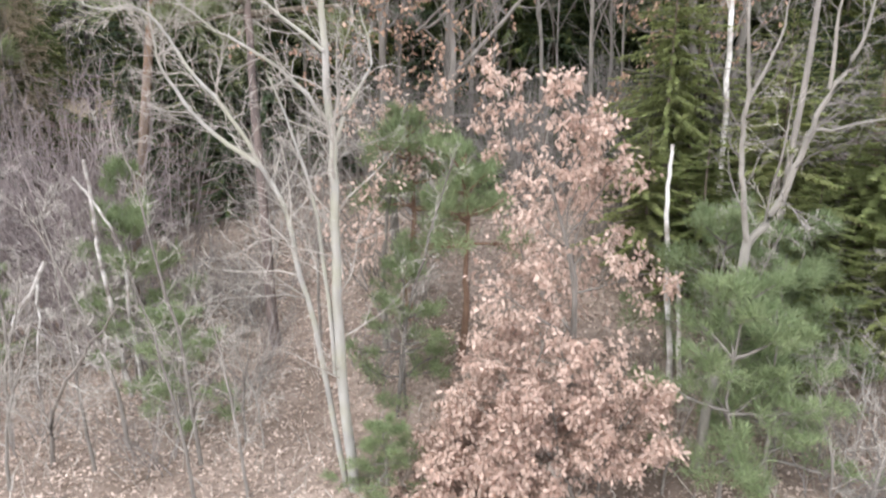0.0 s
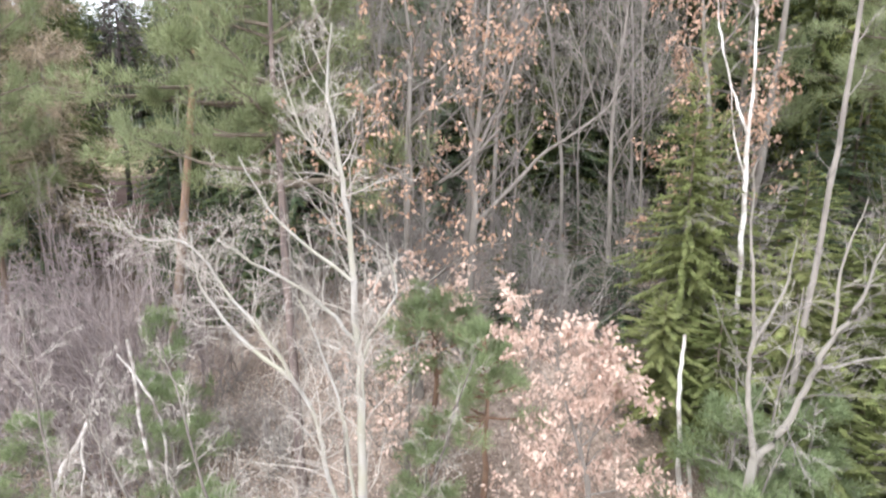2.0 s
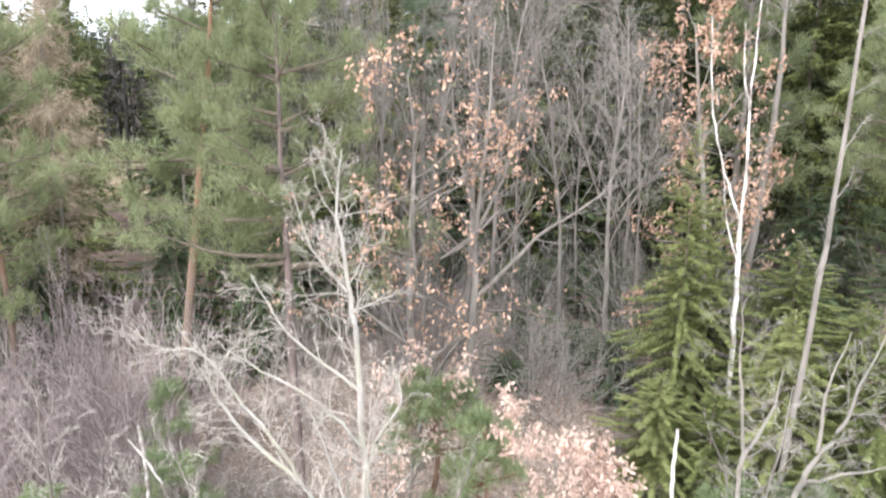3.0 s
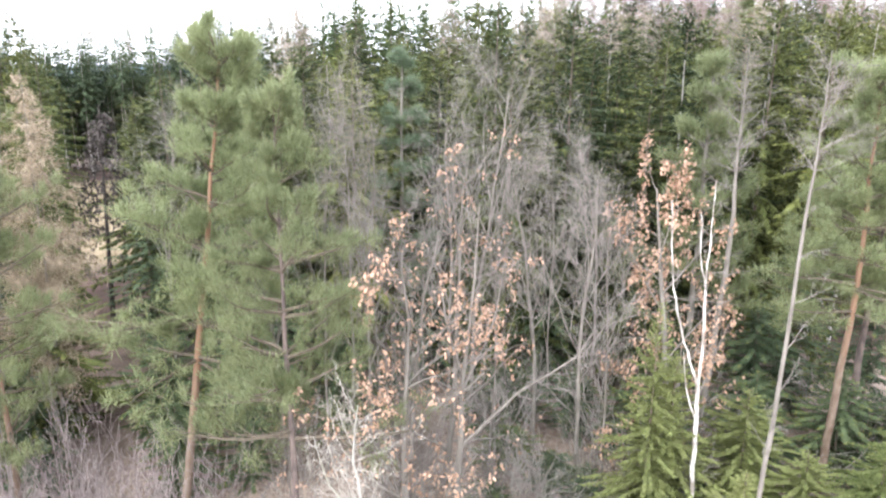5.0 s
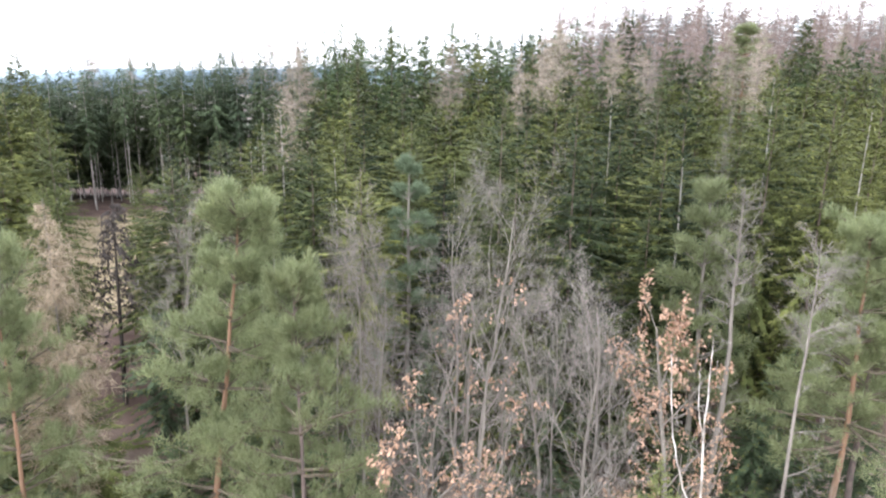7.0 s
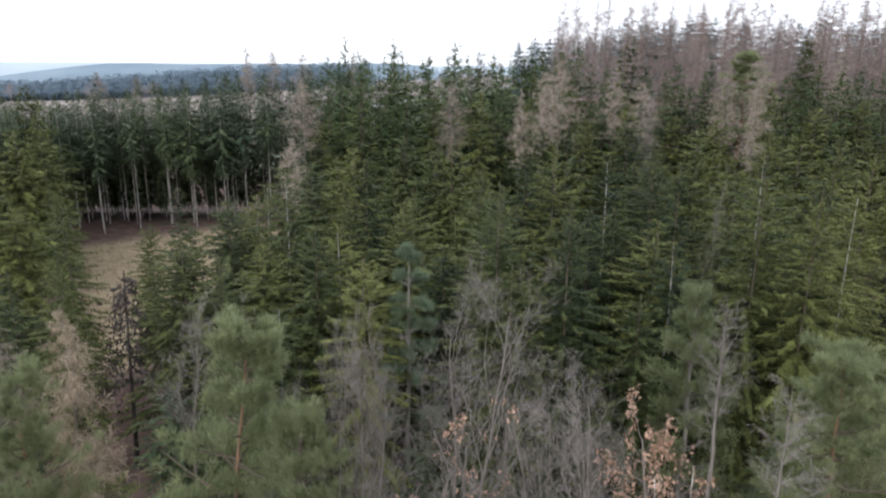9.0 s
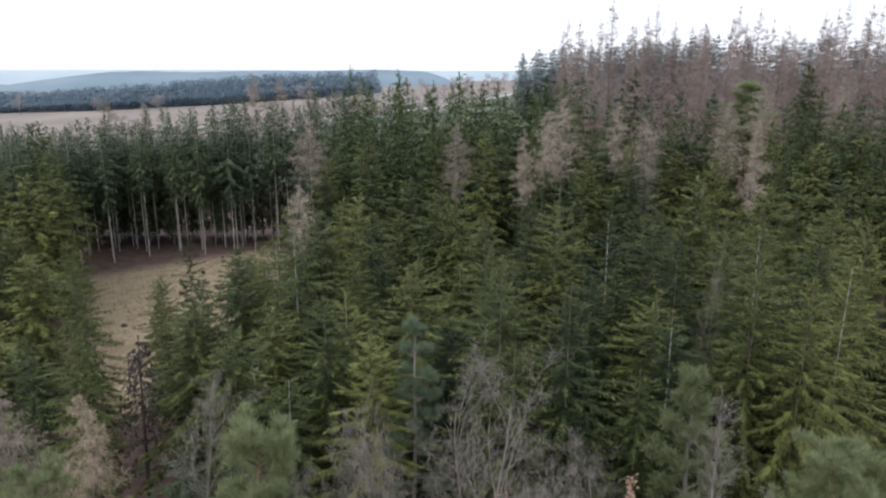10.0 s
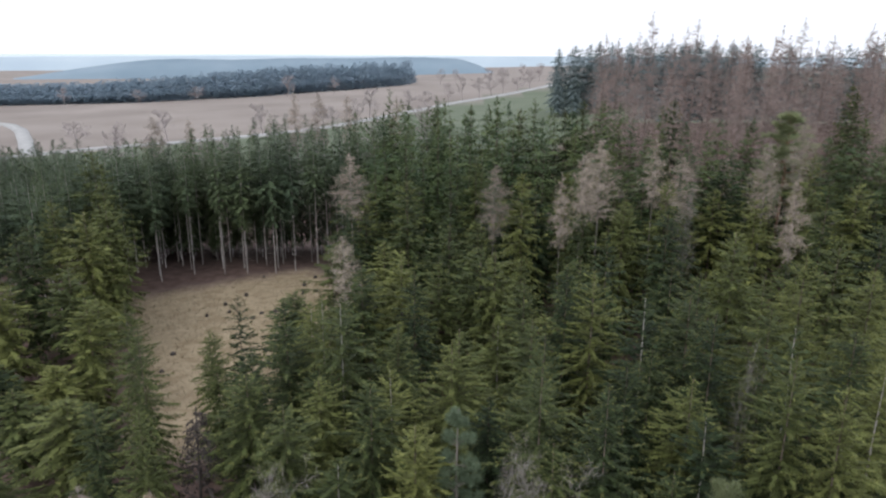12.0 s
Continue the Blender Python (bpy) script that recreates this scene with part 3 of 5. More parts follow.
spots = fill_spots(R, -60, 75, 24, 76, 3.9, SPRUCES, young_stand)
spots.sort(key=lambda s: s[1] + 0.2 * abs(s[0]))
near_protos = []
for k in range(5):
    t, c, e = spruce_geo(np.random.default_rng(20 + k), 14.0, (3.2, 3.2, 2.8, 3.4, 2.7)[k], (0.10, 0.2, 0.10, 0.12, 0.06)[k], 0.50, 0.115, 0.34, spray=0.24, blade=(0.19, 0.32), spread=(3.4, 3.0, 3.0, 3.9, 3.4)[k], skip=(0.05, 0.28, 0.1, 0.05, 0.1)[k])
    near_protos.append(tree("spruce_tree", ("dense olive-green spruce with drooping boughs in the stand", "open-crowned spruce with a pale trunk in the stand", "slender spruce with ragged drooping boughs", "broad dark green spruce in the stand", "narrow spruce with yellow-green bough tips")[k],
                            "spruce tree", "young spruce stand", [("trunk", t, M_OLD_TRUNK if k == 1 else M_SPRUCE_BARK), ("crown", (c, e), (M_SPRUCE, M_SPRUCE_TIP))]))
mid_protos = []
for k in range(4):
    t, c, e = spruce_geo(np.random.default_rng(30 + k), 14.0, (2.6, 3.0, 2.4, 2.8)[k], 0.16, 0.62, 0.28, 0.50, spread=3.0)
    mid_protos.append(tree("spruce_tree", "dark green spruce with a pointed top in the stand", "spruce tree", "young spruce stand", [("trunk", t, M_SPRUCE_BARK), ("crown", (c, e), (M_SPRUCE, M_SPRUCE_TIP))]))
used_near, used_mid = set(), set()
for j, (x, y, top) in enumerate(SPRUCES):
    hh = (top - float(ground_z(x, y))) / 14.0
    k = j % (5 if y < 45 else 4)
    if y < 45:
        plant(near_protos, used_near, k, x, y, R.uniform(0, 360), R.uniform(0.85, 1.08) * (0.62 if -24 < x < -14 and y < 46 else 1.0), hh)
    else:
        plant(mid_protos, used_mid, k, x, y, R.uniform(0, 360), R.uniform(0.85, 1.08), hh)
under_protos, used_under = [], set()
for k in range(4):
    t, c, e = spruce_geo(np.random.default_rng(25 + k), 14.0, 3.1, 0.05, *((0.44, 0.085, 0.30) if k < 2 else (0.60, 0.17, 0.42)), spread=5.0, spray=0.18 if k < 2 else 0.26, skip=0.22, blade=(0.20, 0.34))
    # the back pair gets darker needles, understory shade painted as colour
    under_protos.append(tree("young_spruce", "young yellow-green spruce under the taller trees" if k < 2 else "young spruce with the wood's shade put into its darker needles", "spruce tree", "young spruces",
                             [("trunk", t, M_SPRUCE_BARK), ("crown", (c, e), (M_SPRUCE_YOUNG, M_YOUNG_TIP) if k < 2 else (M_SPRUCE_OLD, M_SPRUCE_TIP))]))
UNDER = [(7.8, 12.9, 6.2, 0.45), (9.0, 12.0, 5.6, 0.45), (10.2, 12.4, 6.4, 0.5), (7.2, 11.9, 4.6, 0.35), (11.6, 13.2, 7.0, 0.5), (2.6, 19.5, 6.9, 0.4), (3.8, 18.2, 6.8, 0.35), (1.9, 17.6, 6.2, 0.3), (4.6, 17.2, 7.0, 0.35), (5.7, 15.6, 12.4, 0.42), (6.6, 16.6, 10.6, 0.6), (7.6, 14.2, 8.6, 0.6), (9.4, 13.6, 8.2, 0.6), (11.2, 14.5, 9.3, 0.6), (6.0, 13.8, 7.0, 0.5), (8.8, 16.8, 9.5, 0.6), (12.8, 16.0, 9.0, 0.6), (5.0, 14.4, 7.0, 0.5),
         (-13.0, 21.0, 8.2, 0.6), (-8.5, 21.4, 7.2, 0.5), (-15.5, 22.0, 8.5, 0.6), (-6.2, 22.0, 7.2, 0.5), (-3.0, 23.0, 9.2, 0.6), (0.0, 25.5, 10.5, 0.7), (2.0, 26.5, 11.0, 0.7), (4.5, 24.6, 11.5, 0.7), (6.8, 27.0, 12.5, 0.7), (-1.5, 22.5, 7.4, 0.5),
         (-5.5, 25.0, 11.0, 0.7), (-9.5, 23.5, 8.5, 0.7), (-7.2, 24.2, 8.5, 0.65), (-17.5, 24.5, 10.0, 0.75), (-9.0, 29.0, 14.0, 0.8), (2.8, 22.6, 7.6, 0.6), (7.0, 20.5, 8.0, 0.55), (10.4, 19.4, 8.8, 0.6), (12.6, 18.6, 9.2, 0.6), (9.8, 15.4, 8.4, 0.6), (14.8, 18.0, 9.6, 0.7), (7.2, 17.6, 8.2, 0.5), (-8.0, 27.0, 12.2, 0.75), (-11.5, 28.0, 12.5, 0.75), (11.5, 22.0, 10.6, 0.7), (13.5, 23.5, 12.4, 0.75), (9.0, 22.3, 9.4, 0.6), (5.2, 21.5, 8.0, 0.5), (14.6, 20.5, 11.0, 0.7)]
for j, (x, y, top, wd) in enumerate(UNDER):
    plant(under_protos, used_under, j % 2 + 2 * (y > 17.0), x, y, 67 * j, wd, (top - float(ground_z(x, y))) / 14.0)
things, rest = spots[:240], spots[240:]
for j, (x, y) in enumerate(things):
    hh = (canopy(x, y) - (R.uniform(4.0, 8.0) if y < 46 else R.uniform(1.0, 4.2)) - float(ground_z(x, y))) / 14.0
    if y < 34:
        plant(near_protos, used_near, j % 5, x, y, R.uniform(0, 360), R.uniform(0.8, 1.05), hh)
    else:
        plant(mid_protos, used_mid, j % 4, x, y, R.uniform(0, 360), R.uniform(0.85, 1.15), hh)

# the stand goes on up the slope as one mass
far_v = [spruce_geo(np.random.default_rng(40 + k), 15.0, (2.4, 2.7, 2.2, 2.5)[k], 0.12, 0.78, 0.42, 0.60, tips=False, spread=2.4) for k in range(4)]


def mass(name, label, category, material_, spots_, variants, height, pick, wide=1.0):
    """Many alike trees, too many to count, as one object."""
    g = Geo()
    for j, (x, y) in enumerate(spots_):
        v, q = variants[j % len(variants)][pick].arrays()
        a = R.uniform(0, 6.28)
        s = height(x, y)
        w = R.uniform(0.85, 1.1) * wide
        c, d = np.cos(a) * w, np.sin(a) * w
        g.add(np.c_[v[:, 0] * c - v[:, 1] * d + x, v[:, 0] * d + v[:, 1] * c + y, v[:, 2] * s + float(ground_z(x, y)) - 0.1], q)
    me = g.mesh(name)
    me.materials.append(material_)
    return tagged(new(name, me), label, category, kind="stuff")


def hill_side(x, y):
    return in_view(x, y, 8) and x > -12 and y > 74 and y < 150 and not (y > 90 and x > 18 + 0.1 * (y - 76)) and y < 106


slope = rest + fill_spots(R, -12, 115, 74, 150, 3.1, rest, hill_side)
HS = {}
for x, y in slope:
    up = 22.8 + 0.25 * min(y - 70, 20) - 0.08 * max(0, y - 95) if x < 18 else 22.3 + 0.13 * (y - 60)
    HS[(x, y)] = (up + R.uniform(-1.9, 1.3) + 2.0 * (R.random() < 0.08) - float(ground_z(x, y))) / 15.0
st = np.random.default_rng(5).bit_generator.state
R.bit_generator.state = st
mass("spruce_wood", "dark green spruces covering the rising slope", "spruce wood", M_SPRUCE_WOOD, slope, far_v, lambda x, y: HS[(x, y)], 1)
R.bit_generator.state = st
mass("spruce_wood_trunks", "grey-brown trunks under the spruces of the slope", "tree trunks", M_SPRUCE_BARK, slope, far_v, lambda x, y: HS[(x, y)], 0)

# ---- old spruces behind the clearing ----


def old_stand(x, y):
    edge = 88 + 0.55 * (x + 30) * 0.6 if x < -12 else 200
    return (in_view(x, y, 6) and y > edge and y < 112 and x < -10) or (in_view(x, y, 8) and x < -36 and 62 < y < 112 and not in_poly(x + 2, y - 2, CLEARING) and x < -44)


def old_rise(x, y):
    top = float(np.interp(x, [-90, -54, -27, -10], [20.2, 21.3, 24.9, 26.0])) + R.uniform(-2.6, 0.6)
    return (top - float(ground_z(x, y))) / 19.0


old_spots = fill_spots(R, -95, -8, 60, 128, 2.3, [], old_stand)
old_spots.sort(key=lambda s: s[1] - 0.4 * s[0])
old_protos = []
for k in range(5):
    t, c = spruce_geo(np.random.default_rng(50 + k), 19.0, (2.0, 1.8, 2.2, 1.7, 2.2)[k], (0.44, 0.52, 0.36, 0.48, 0.10)[k], 0.66, 0.34, 0.54, tips=False, spread=3.4, low=0.45, skip=0.16)
    old_protos.append(tree("tall_spruce_tree", "tall dark spruce with a long bare trunk behind the clearing", "spruce tree", "old spruces behind the clearing", [("trunk", t, M_OLD_TRUNK), ("crown", c, M_SPRUCE_OLD)]))
used_old = set()
for j, (x, y, top) in enumerate([(-27.4, 102.4, 24.9), (-37.6, 108.9, 23.1), (-30.6, 94.6, 22.6), (-51.2, 94.6, 21.3), (-47.3, 90.2, 21.9), (-42.3, 95.0, 21.9), (-53.6, 91.3, 20.7), (-16.3, 92.6, 25.7)]):
    plant(old_protos, used_old, j % 4, x, y, 70 * j, 0.9, (top - float(ground_z(x, y))) / 19.0)
for j, (x, y) in enumerate(old_spots[:190]):
    plant(old_protos, used_old, j % 4 if j < 80 else 4, x, y, R.uniform(0, 360), R.uniform(0.75, 1.15), old_rise(x, y))
if len(old_spots) > 190:
    oldv = [spruce_geo(np.random.default_rng(60 + k), 19.0, 2.7, 0.06, 0.85, 0.5, 0.75, tips=False, spread=3.6) for k in range(3)]
    HO = {s: old_rise(*s) for s in old_spots}
    st = np.random.default_rng(6).bit_generator.state
    R.bit_generator.state = st
    mass("old_spruce_wood", "dark tall spruces deep behind the clearing", "spruce wood", M_SPRUCE_OLD, old_spots[190:], oldv, lambda x, y: HO[(x, y)], 1)
    R.bit_generator.state = st
    mass("old_spruce_wood_trunks", "bare trunks deep behind the clearing", "tree trunks", M_SPRUCE_BARK, old_spots[190:], oldv, lambda x, y: HO[(x, y)], 0)

crest = fill_spots(R, 41, 150, 150, 172, 3.9, [], lambda x, y: in_view(x, y, 12))
st = np.random.default_rng(8).bit_generator.state
R.bit_generator.state = st
mass("crest_wood", "dark wood behind the larches on the crest, tinted with painted haze", "spruce wood", M_HAZED_CREST, crest, far_v, lambda x, y: (35.8 + R.uniform(-1.5, 1.0) - float(ground_z(x, y))) / 15.0, 1, 1.5)

# ---- larches ----
LARCHES = [(2.1, 61.8, 24.7, 1.0), (7.9, 60.2, 24.1, 0.7), (12.1, 65.1, 26.7, 1.25), (10.2, 63.0, 25.6, 1.0), (18.9, 71.0, 25.9, 1.1), (21.0, 69.0, 24.6, 1.1), (28.0, 65.5, 26.4, 1.1), (25.7, 54.5, 25.2, 0.9),
           (-10.0, 50.5, 20.9, 0.8), (-12.6, 70.0, 24.6, 1.2), (-15.7, 22.7, 17.8, 1.0), (36.0, 76.0, 28.0, 1.0), (52.0, 88.0, 28.5, 1.1), (-28.5, 113.0, 28.6, 1.2), (-25.0, 115.0, 28.2, 1.1), (-20.0, 114.0, 27.8, 1.2), (-11.5, 110.0, 27.8, 1.1), (-50.0, 108.0, 24.8, 1.1), (-45.0, 110.0, 24.2, 1.1)]
larch_protos = []
for k in range(3):
    w, c = larch_geo(np.random.default_rng(70 + k), 16.0, (2.3, 2.0, 2.6)[k], 0.26, 44, 0.022, 1.0, 0.62, 3.4)
    larch_protos.append(tree("larch_tree", "leafless tan larch with fine hanging twigs among spruces", "larch tree", "larches among the spruces", [("trunk", w, M_GREY_BARK), ("twig_crown", c, M_LARCH)]))
w, c = larch_geo(np.random.default_rng(76), 13.0, 2.3, 0.25, 95, 0.020, 1.0, 0.2, 4.2)
stand(tree("broad_larch", "broad leafless larch with a fuzzy straw-coloured crown", "larch tree", "larches among the spruces", [("trunk", w, M_GREY_BARK), ("twig_crown", c, M_LARCH_TAN)]), -13.0, 22.7, 0, 0.95, (17.7 - float(ground_z(-12.8, 22.7))) / 13.0)
used_larch = set()
for j, (x, y, top, wd) in enumerate(LARCHES):
    plant(larch_protos, used_larch, j % 3, x, y, R.uniform(0, 360), wd * 1.05, (top - float(ground_z(x, y))) / 16.0)


def larch_hill(x, y):
    return in_view(x, y, 8) and y > 88 and x > 17 + 0.12 * (y - 76) + 2 * np.sin(y * 0.9)


hill_spots = fill_spots(R, 15, 125, 75, 146, 4.9, BACK_SPRUCES, larch_hill)
hl = [larch_geo(np.random.default_rng(80 + k), 17.0, 3.0, 0.46, 22, 0.034, 1.25, 0.12, 4.6, 0.022) for k in range(3)]
HL = {s: (float(np.interp(s[1], [88, 98, 110, 122], [29.0, 32.2, 35.2, 37.2])) + R.uniform(-3.0, 1.0) + 3.4 * (R.random() < 0.28) - float(ground_z(*s))) / 17.0 for s in hill_spots}
st = np.random.default_rng(7).bit_generator.state
R.bit_generator.state = st
mass("larch_wood", "leafless reddish-brown larches crowning the hill", "larch wood", M_LARCH_HILL, hill_spots, hl, lambda x, y: HL[(x, y)], 1)
R.bit_generator.state = st
mass("larch_wood_trunks", "thin dark trunks and boughs of the hilltop larches", "tree trunks", M_LARCH_BOUGH, hill_spots, hl, lambda x, y: HL[(x, y)], 0)

# ---- pines ----
pine_protos = []
for k in range(3):
    w, b, c = pine_geo(np.random.default_rng(90 + k), 14.5, (0.45, 0.44, 0.30)[k], 3.3, 44, 5, 0.27, blades=6, inner=16)
    pine_protos.append(tree("scots_pine", ("Scots pine with an orange upper trunk and cloud-like green crown", "leaning Scots pine with a dark lower trunk and green crown", "Scots pine with a long green crown")[k], "pine tree", "pines along the wood's edge", [("trunk", w, M_DARK_PINE if k == 1 else M_PINE_BARK), ("bough_frame", b, M_PINE_BOUGH), ("crown", c, M_PINE)]))
PINES = [(-7.3, 17.1, 18.6, 1.0), (-2.75, 13.6, 17.4, 0.75), (-12.3, 18.5, 17.0, 0.72), (11.9, 18.0, 17.9, 0.85), (13.6, 19.5, 17.0, 0.9), (-15.5, 20.5, 15.5, 0.9)]
used_pine = set()
for j, (x, y, top, wd) in enumerate(PINES):
    plant(pine_protos, used_pine, j % 3, x, y, 77 * j if j > 1 else 0, wd, (top - float(ground_z(x, y))) / 14.5, lean=((-5.8, 5.8), (-9.5, -3.4))[j] if j < 2 else (0, 0))
blue = []
for k in range(2):
    w, b, c = pine_geo(np.random.default_rng(95 + k), 5.0, 0.12, 1.8, 20, 3, 0.24, top_up=0.9, blades=6)
    blue.append(tree("young_pine", "young blue-green pine with soft upswept boughs", "pine tree", "young pines", [("trunk", joined(w, b), M_GREY_BARK), ("crown", c, M_PINE_BLUE)]))
YOUNG = [(4.95, 9.5, 5.3, 0.75), (5.9, 9.9, 4.7, 0.8), (5.5, 11.4, 5.9, 0.9), (6.6, 11.4, 5.2, 0.9), (0.1, 11.6, 5.0, 0.6), (-0.2, 9.9, 2.9, 0.5), (-5.2, 12.9, 5.6, 0.7), (-8.9, 13.6, 4.4, 0.7), (-3.9, 11.3, 4.2, 0.6), (7.2, 12.2, 5.6, 0.9), (-6.4, 15.2, 6.2, 0.6)]
w, b, c = pine_geo(np.random.default_rng(99), 13.6, 0.30, 2.0, 40, 4, 0.26, top_up=0.7, blades=6, cone=True)
stand(tree("blue_pine", "blue-green pine with a slender leader among spruces", "pine tree", "", [("trunk", joined(w, b), M_GREY_BARK), ("crown", c, M_PINE_DEEP)]), -0.9, 27.4, 0)
w, b, c = pine_geo(np.random.default_rng(97), 18.0, 0.42, 2.8, 45, 4, 0.40, blades=4, inner=25)
stand(tree("hill_pine", "rounded green pine rising among the larches", "pine tree", "", [("trunk", joined(w, b), M_PINE_BARK), ("crown", c, M_PINE)]), 37.0, 82.0, 0, 1.45, (28.0 - float(ground_z(37, 82))) / 18.0)
w, b, c = pine_geo(np.random.default_rng(98), 13.2, 0.30, 2.6, 40, 3, 0.34, top_up=1.1, blades=6, cone=True)
stand(tree("slender_pine", "slender pale green pine with an open pointed crown", "pine tree", "", [("trunk", joined(w, b), M_GREY_BARK), ("crown", c, M_PINE)]), 9.3, 22.5, 0)
slim = []
for k in range(2):
    w, b, c = pine_geo(np.random.default_rng(105 + k), 5.0, 0.52, 1.6, 18, 3, 0.24, top_up=0.9, blades=6, girth=0.021)
    slim.append(tree("young_pine", "young pine with a bare red-brown lower trunk", "pine tree", "young pines", [("trunk", joined(w, b), M_RED_BARK), ("crown", c, M_PINE_BLUE)]))
for p, (x, y, top, wd) in zip(slim, [(0.0, 13.5, 7.3, 0.85), (1.05, 12.5, 6.8, 0.75)]):
    stand(p, x, y, 40, wd, (top - float(ground_z(x, y))) / 5.0)
used_young = set()
for j, (x, y, top, wd) in enumerate(YOUNG):
    plant(blue, used_young, j % 2, x, y, 31 * j, wd, (top - float(ground_z(x, y))) / 5.0)

# ---- bare broadleaved trees ----
BROAD = [dict(n=8, wander=0.06, up=0.06, kids=12, start=0.35, taper=0.8), dict(n=5, wander=0.12, up=0.10, kids=6, start=0.2, angle=(22, 45), ratio=(0.3, 0.5), thin=0.5),
         dict(n=3, wander=0.14, up=0.10, kids=6, start=0.15, angle=(25, 50), ratio=(0.35, 0.55), thin=0.5), dict(n=2, wander=0.15, up=0.08, kids=3, start=0.15, angle=(25, 50), ratio=(0.4, 0.6), thin=0.6), dict(n=2, wander=0.15, up=0.05, angle=(25, 50), ratio=(0.45, 0.7), thin=0.7)]
bare_protos, bare_top = [], []
for k in range(3):
    rg = np.random.default_rng(110 + k)
    rows = []
    grow(rg, rows, (0, 0, -0.3), (0, 0, 1), 13.0, 0.09, 0, BROAD)
    bare_top.append(max(p[:, 2].max() for lv, p, r in rows))
    a, b = wood_geo(rows, 1)
    P, D = twig_points(rows, 3, rg, 1, 0.02)
    D = D + rg.normal(0, 0.5, D.shape) + [0, 0, 0.2]
    b.blades(P, D, rg.normal(0, 1, P.shape), rg.uniform(0.2, 0.5, len(P)), 0.010, 0.2)
    bare_protos.append(tree("bare_tree", "leafless grey broadleaved tree with a fine upright crown", "broadleaved tree", "bare grey trees", [("trunk", a, M_GREY_BARK), ("twig_crown", b, M_TWIG)]))
BARE = [(-2.5, 21.8, 17.2, 0.8), (-4.9, 21.6, 16.0, 0.7), (-1.8, 20.8, 18.4, 0.7), (-3.2, 20.5, 17.3, 0.6), (1.6, 21.8, 19.0, 1.0), (0.8, 24.1, 18.6, 0.9), (6.2, 23.5, 15.3, 0.9), (3.6, 20.5, 15.9, 0.8), (4.8, 19.0, 17.0, 0.9), (-9.8, 25.2, 16.8, 0.9), (-0.5, 18.2, 15.5, 0.8), (1.9, 18.8, 16.0, 0.5), (5.3, 18.2, 14.5, 0.5), (-1.2, 17.8, 14.5, 0.5), (4.4, 22.0, 16.0, 0.5), (13.6, 32.2, 19.8, 0.35), (17.2, 55.0, 24.3, 0.3)]
used_bare = set()
for j, (x, y, top, wd) in enumerate(BARE):
    plant(bare_protos, used_bare, j % 3, x, y, 53 * j, wd, (top - float(ground_z(x, y))) / bare_top[j % 3] * 1.05)

# ---- single trees of the bank, stem by stem ----


def curve_through(pts, per=4):
    """A smooth line through a few points."""
    p = np.asarray(pts, float)
    p = np.vstack([2 * p[0] - p[1], p, 2 * p[-1] - p[-2]])
    out = []
    for i in range(1, len(p) - 2):
        for u in np.linspace(0, 1, per, endpoint=False):
            a, b, c, d = p[i - 1:i + 3]
            out.append(0.5 * (2 * b + (c - a) * u + (2 * a - 5 * b + 4 * c - d) * u ** 2 + (3 * b - a - 3 * c + d) * u ** 3))
    return np.array(out + [p[-2]])


TWIGS = [dict(n=4, wander=0.2, up=0.03, kids=5, start=0.15, taper=0.75), dict(n=3, wander=0.22, up=0.03, kids=4, start=0.2, angle=(25, 60), ratio=(0.35, 0.6), thin=0.6), dict(n=2, wander=0.2, up=0.02, angle=(25, 60), ratio=(0.4, 0.7), thin=0.6)]


def stemmed(name, label, category, stems, bark, twig_mat, seed, twigs=(), group=""):
    """stems: rows of points, foot and tip radius; twigs: rows of stem, count, length, from which share of it."""
    rng = np.random.default_rng(seed)
    foot = np.array(stems[0][0][0], float)
    e = new(name)
    e.matrix_basis = pose(*foot)
    tagged(e, label, category, group)
    lines = []
    for pts, r0, r1 in stems:
        c = curve_through(np.array(pts, float) - foot)
        c[1:-1] += rng.normal(0, 0.012, c[1:-1].shape)
        lines.append((c, np.linspace(r0, r1, len(c))))
        g = Geo()
        g.tube(c, lines[-1][1], 8)
        part("stem", g, bark, e, smooth=True)
    g = Geo()
    for k, count, length, start in twigs:
        c, rad = lines[k]
        for f in np.linspace(start, 0.99, count):
            i = min(int(f * (len(c) - 1)), len(c) - 2)
            along = unit(c[i + 1] - c[i])
            side = unit(np.cross(along, rng.normal(0, 1, 3)))
            a = radians(rng.uniform(30, 70))
            rows = []
            grow(rng, rows, c[i], along * np.cos(a) + side * np.sin(a), length * rng.uniform(0.5, 1.2) * (1.2 - 0.6 * f), max(0.005, min(0.014, rad[i] * 0.32)), 0, TWIGS)
            for lv, pts, rd in rows:
                g.tube(pts, np.maximum(rd, 0.0025), (4, 3, 3)[lv])
    if g.n:
        part("twig_crown", g, twig_mat, e)
    return e, lines


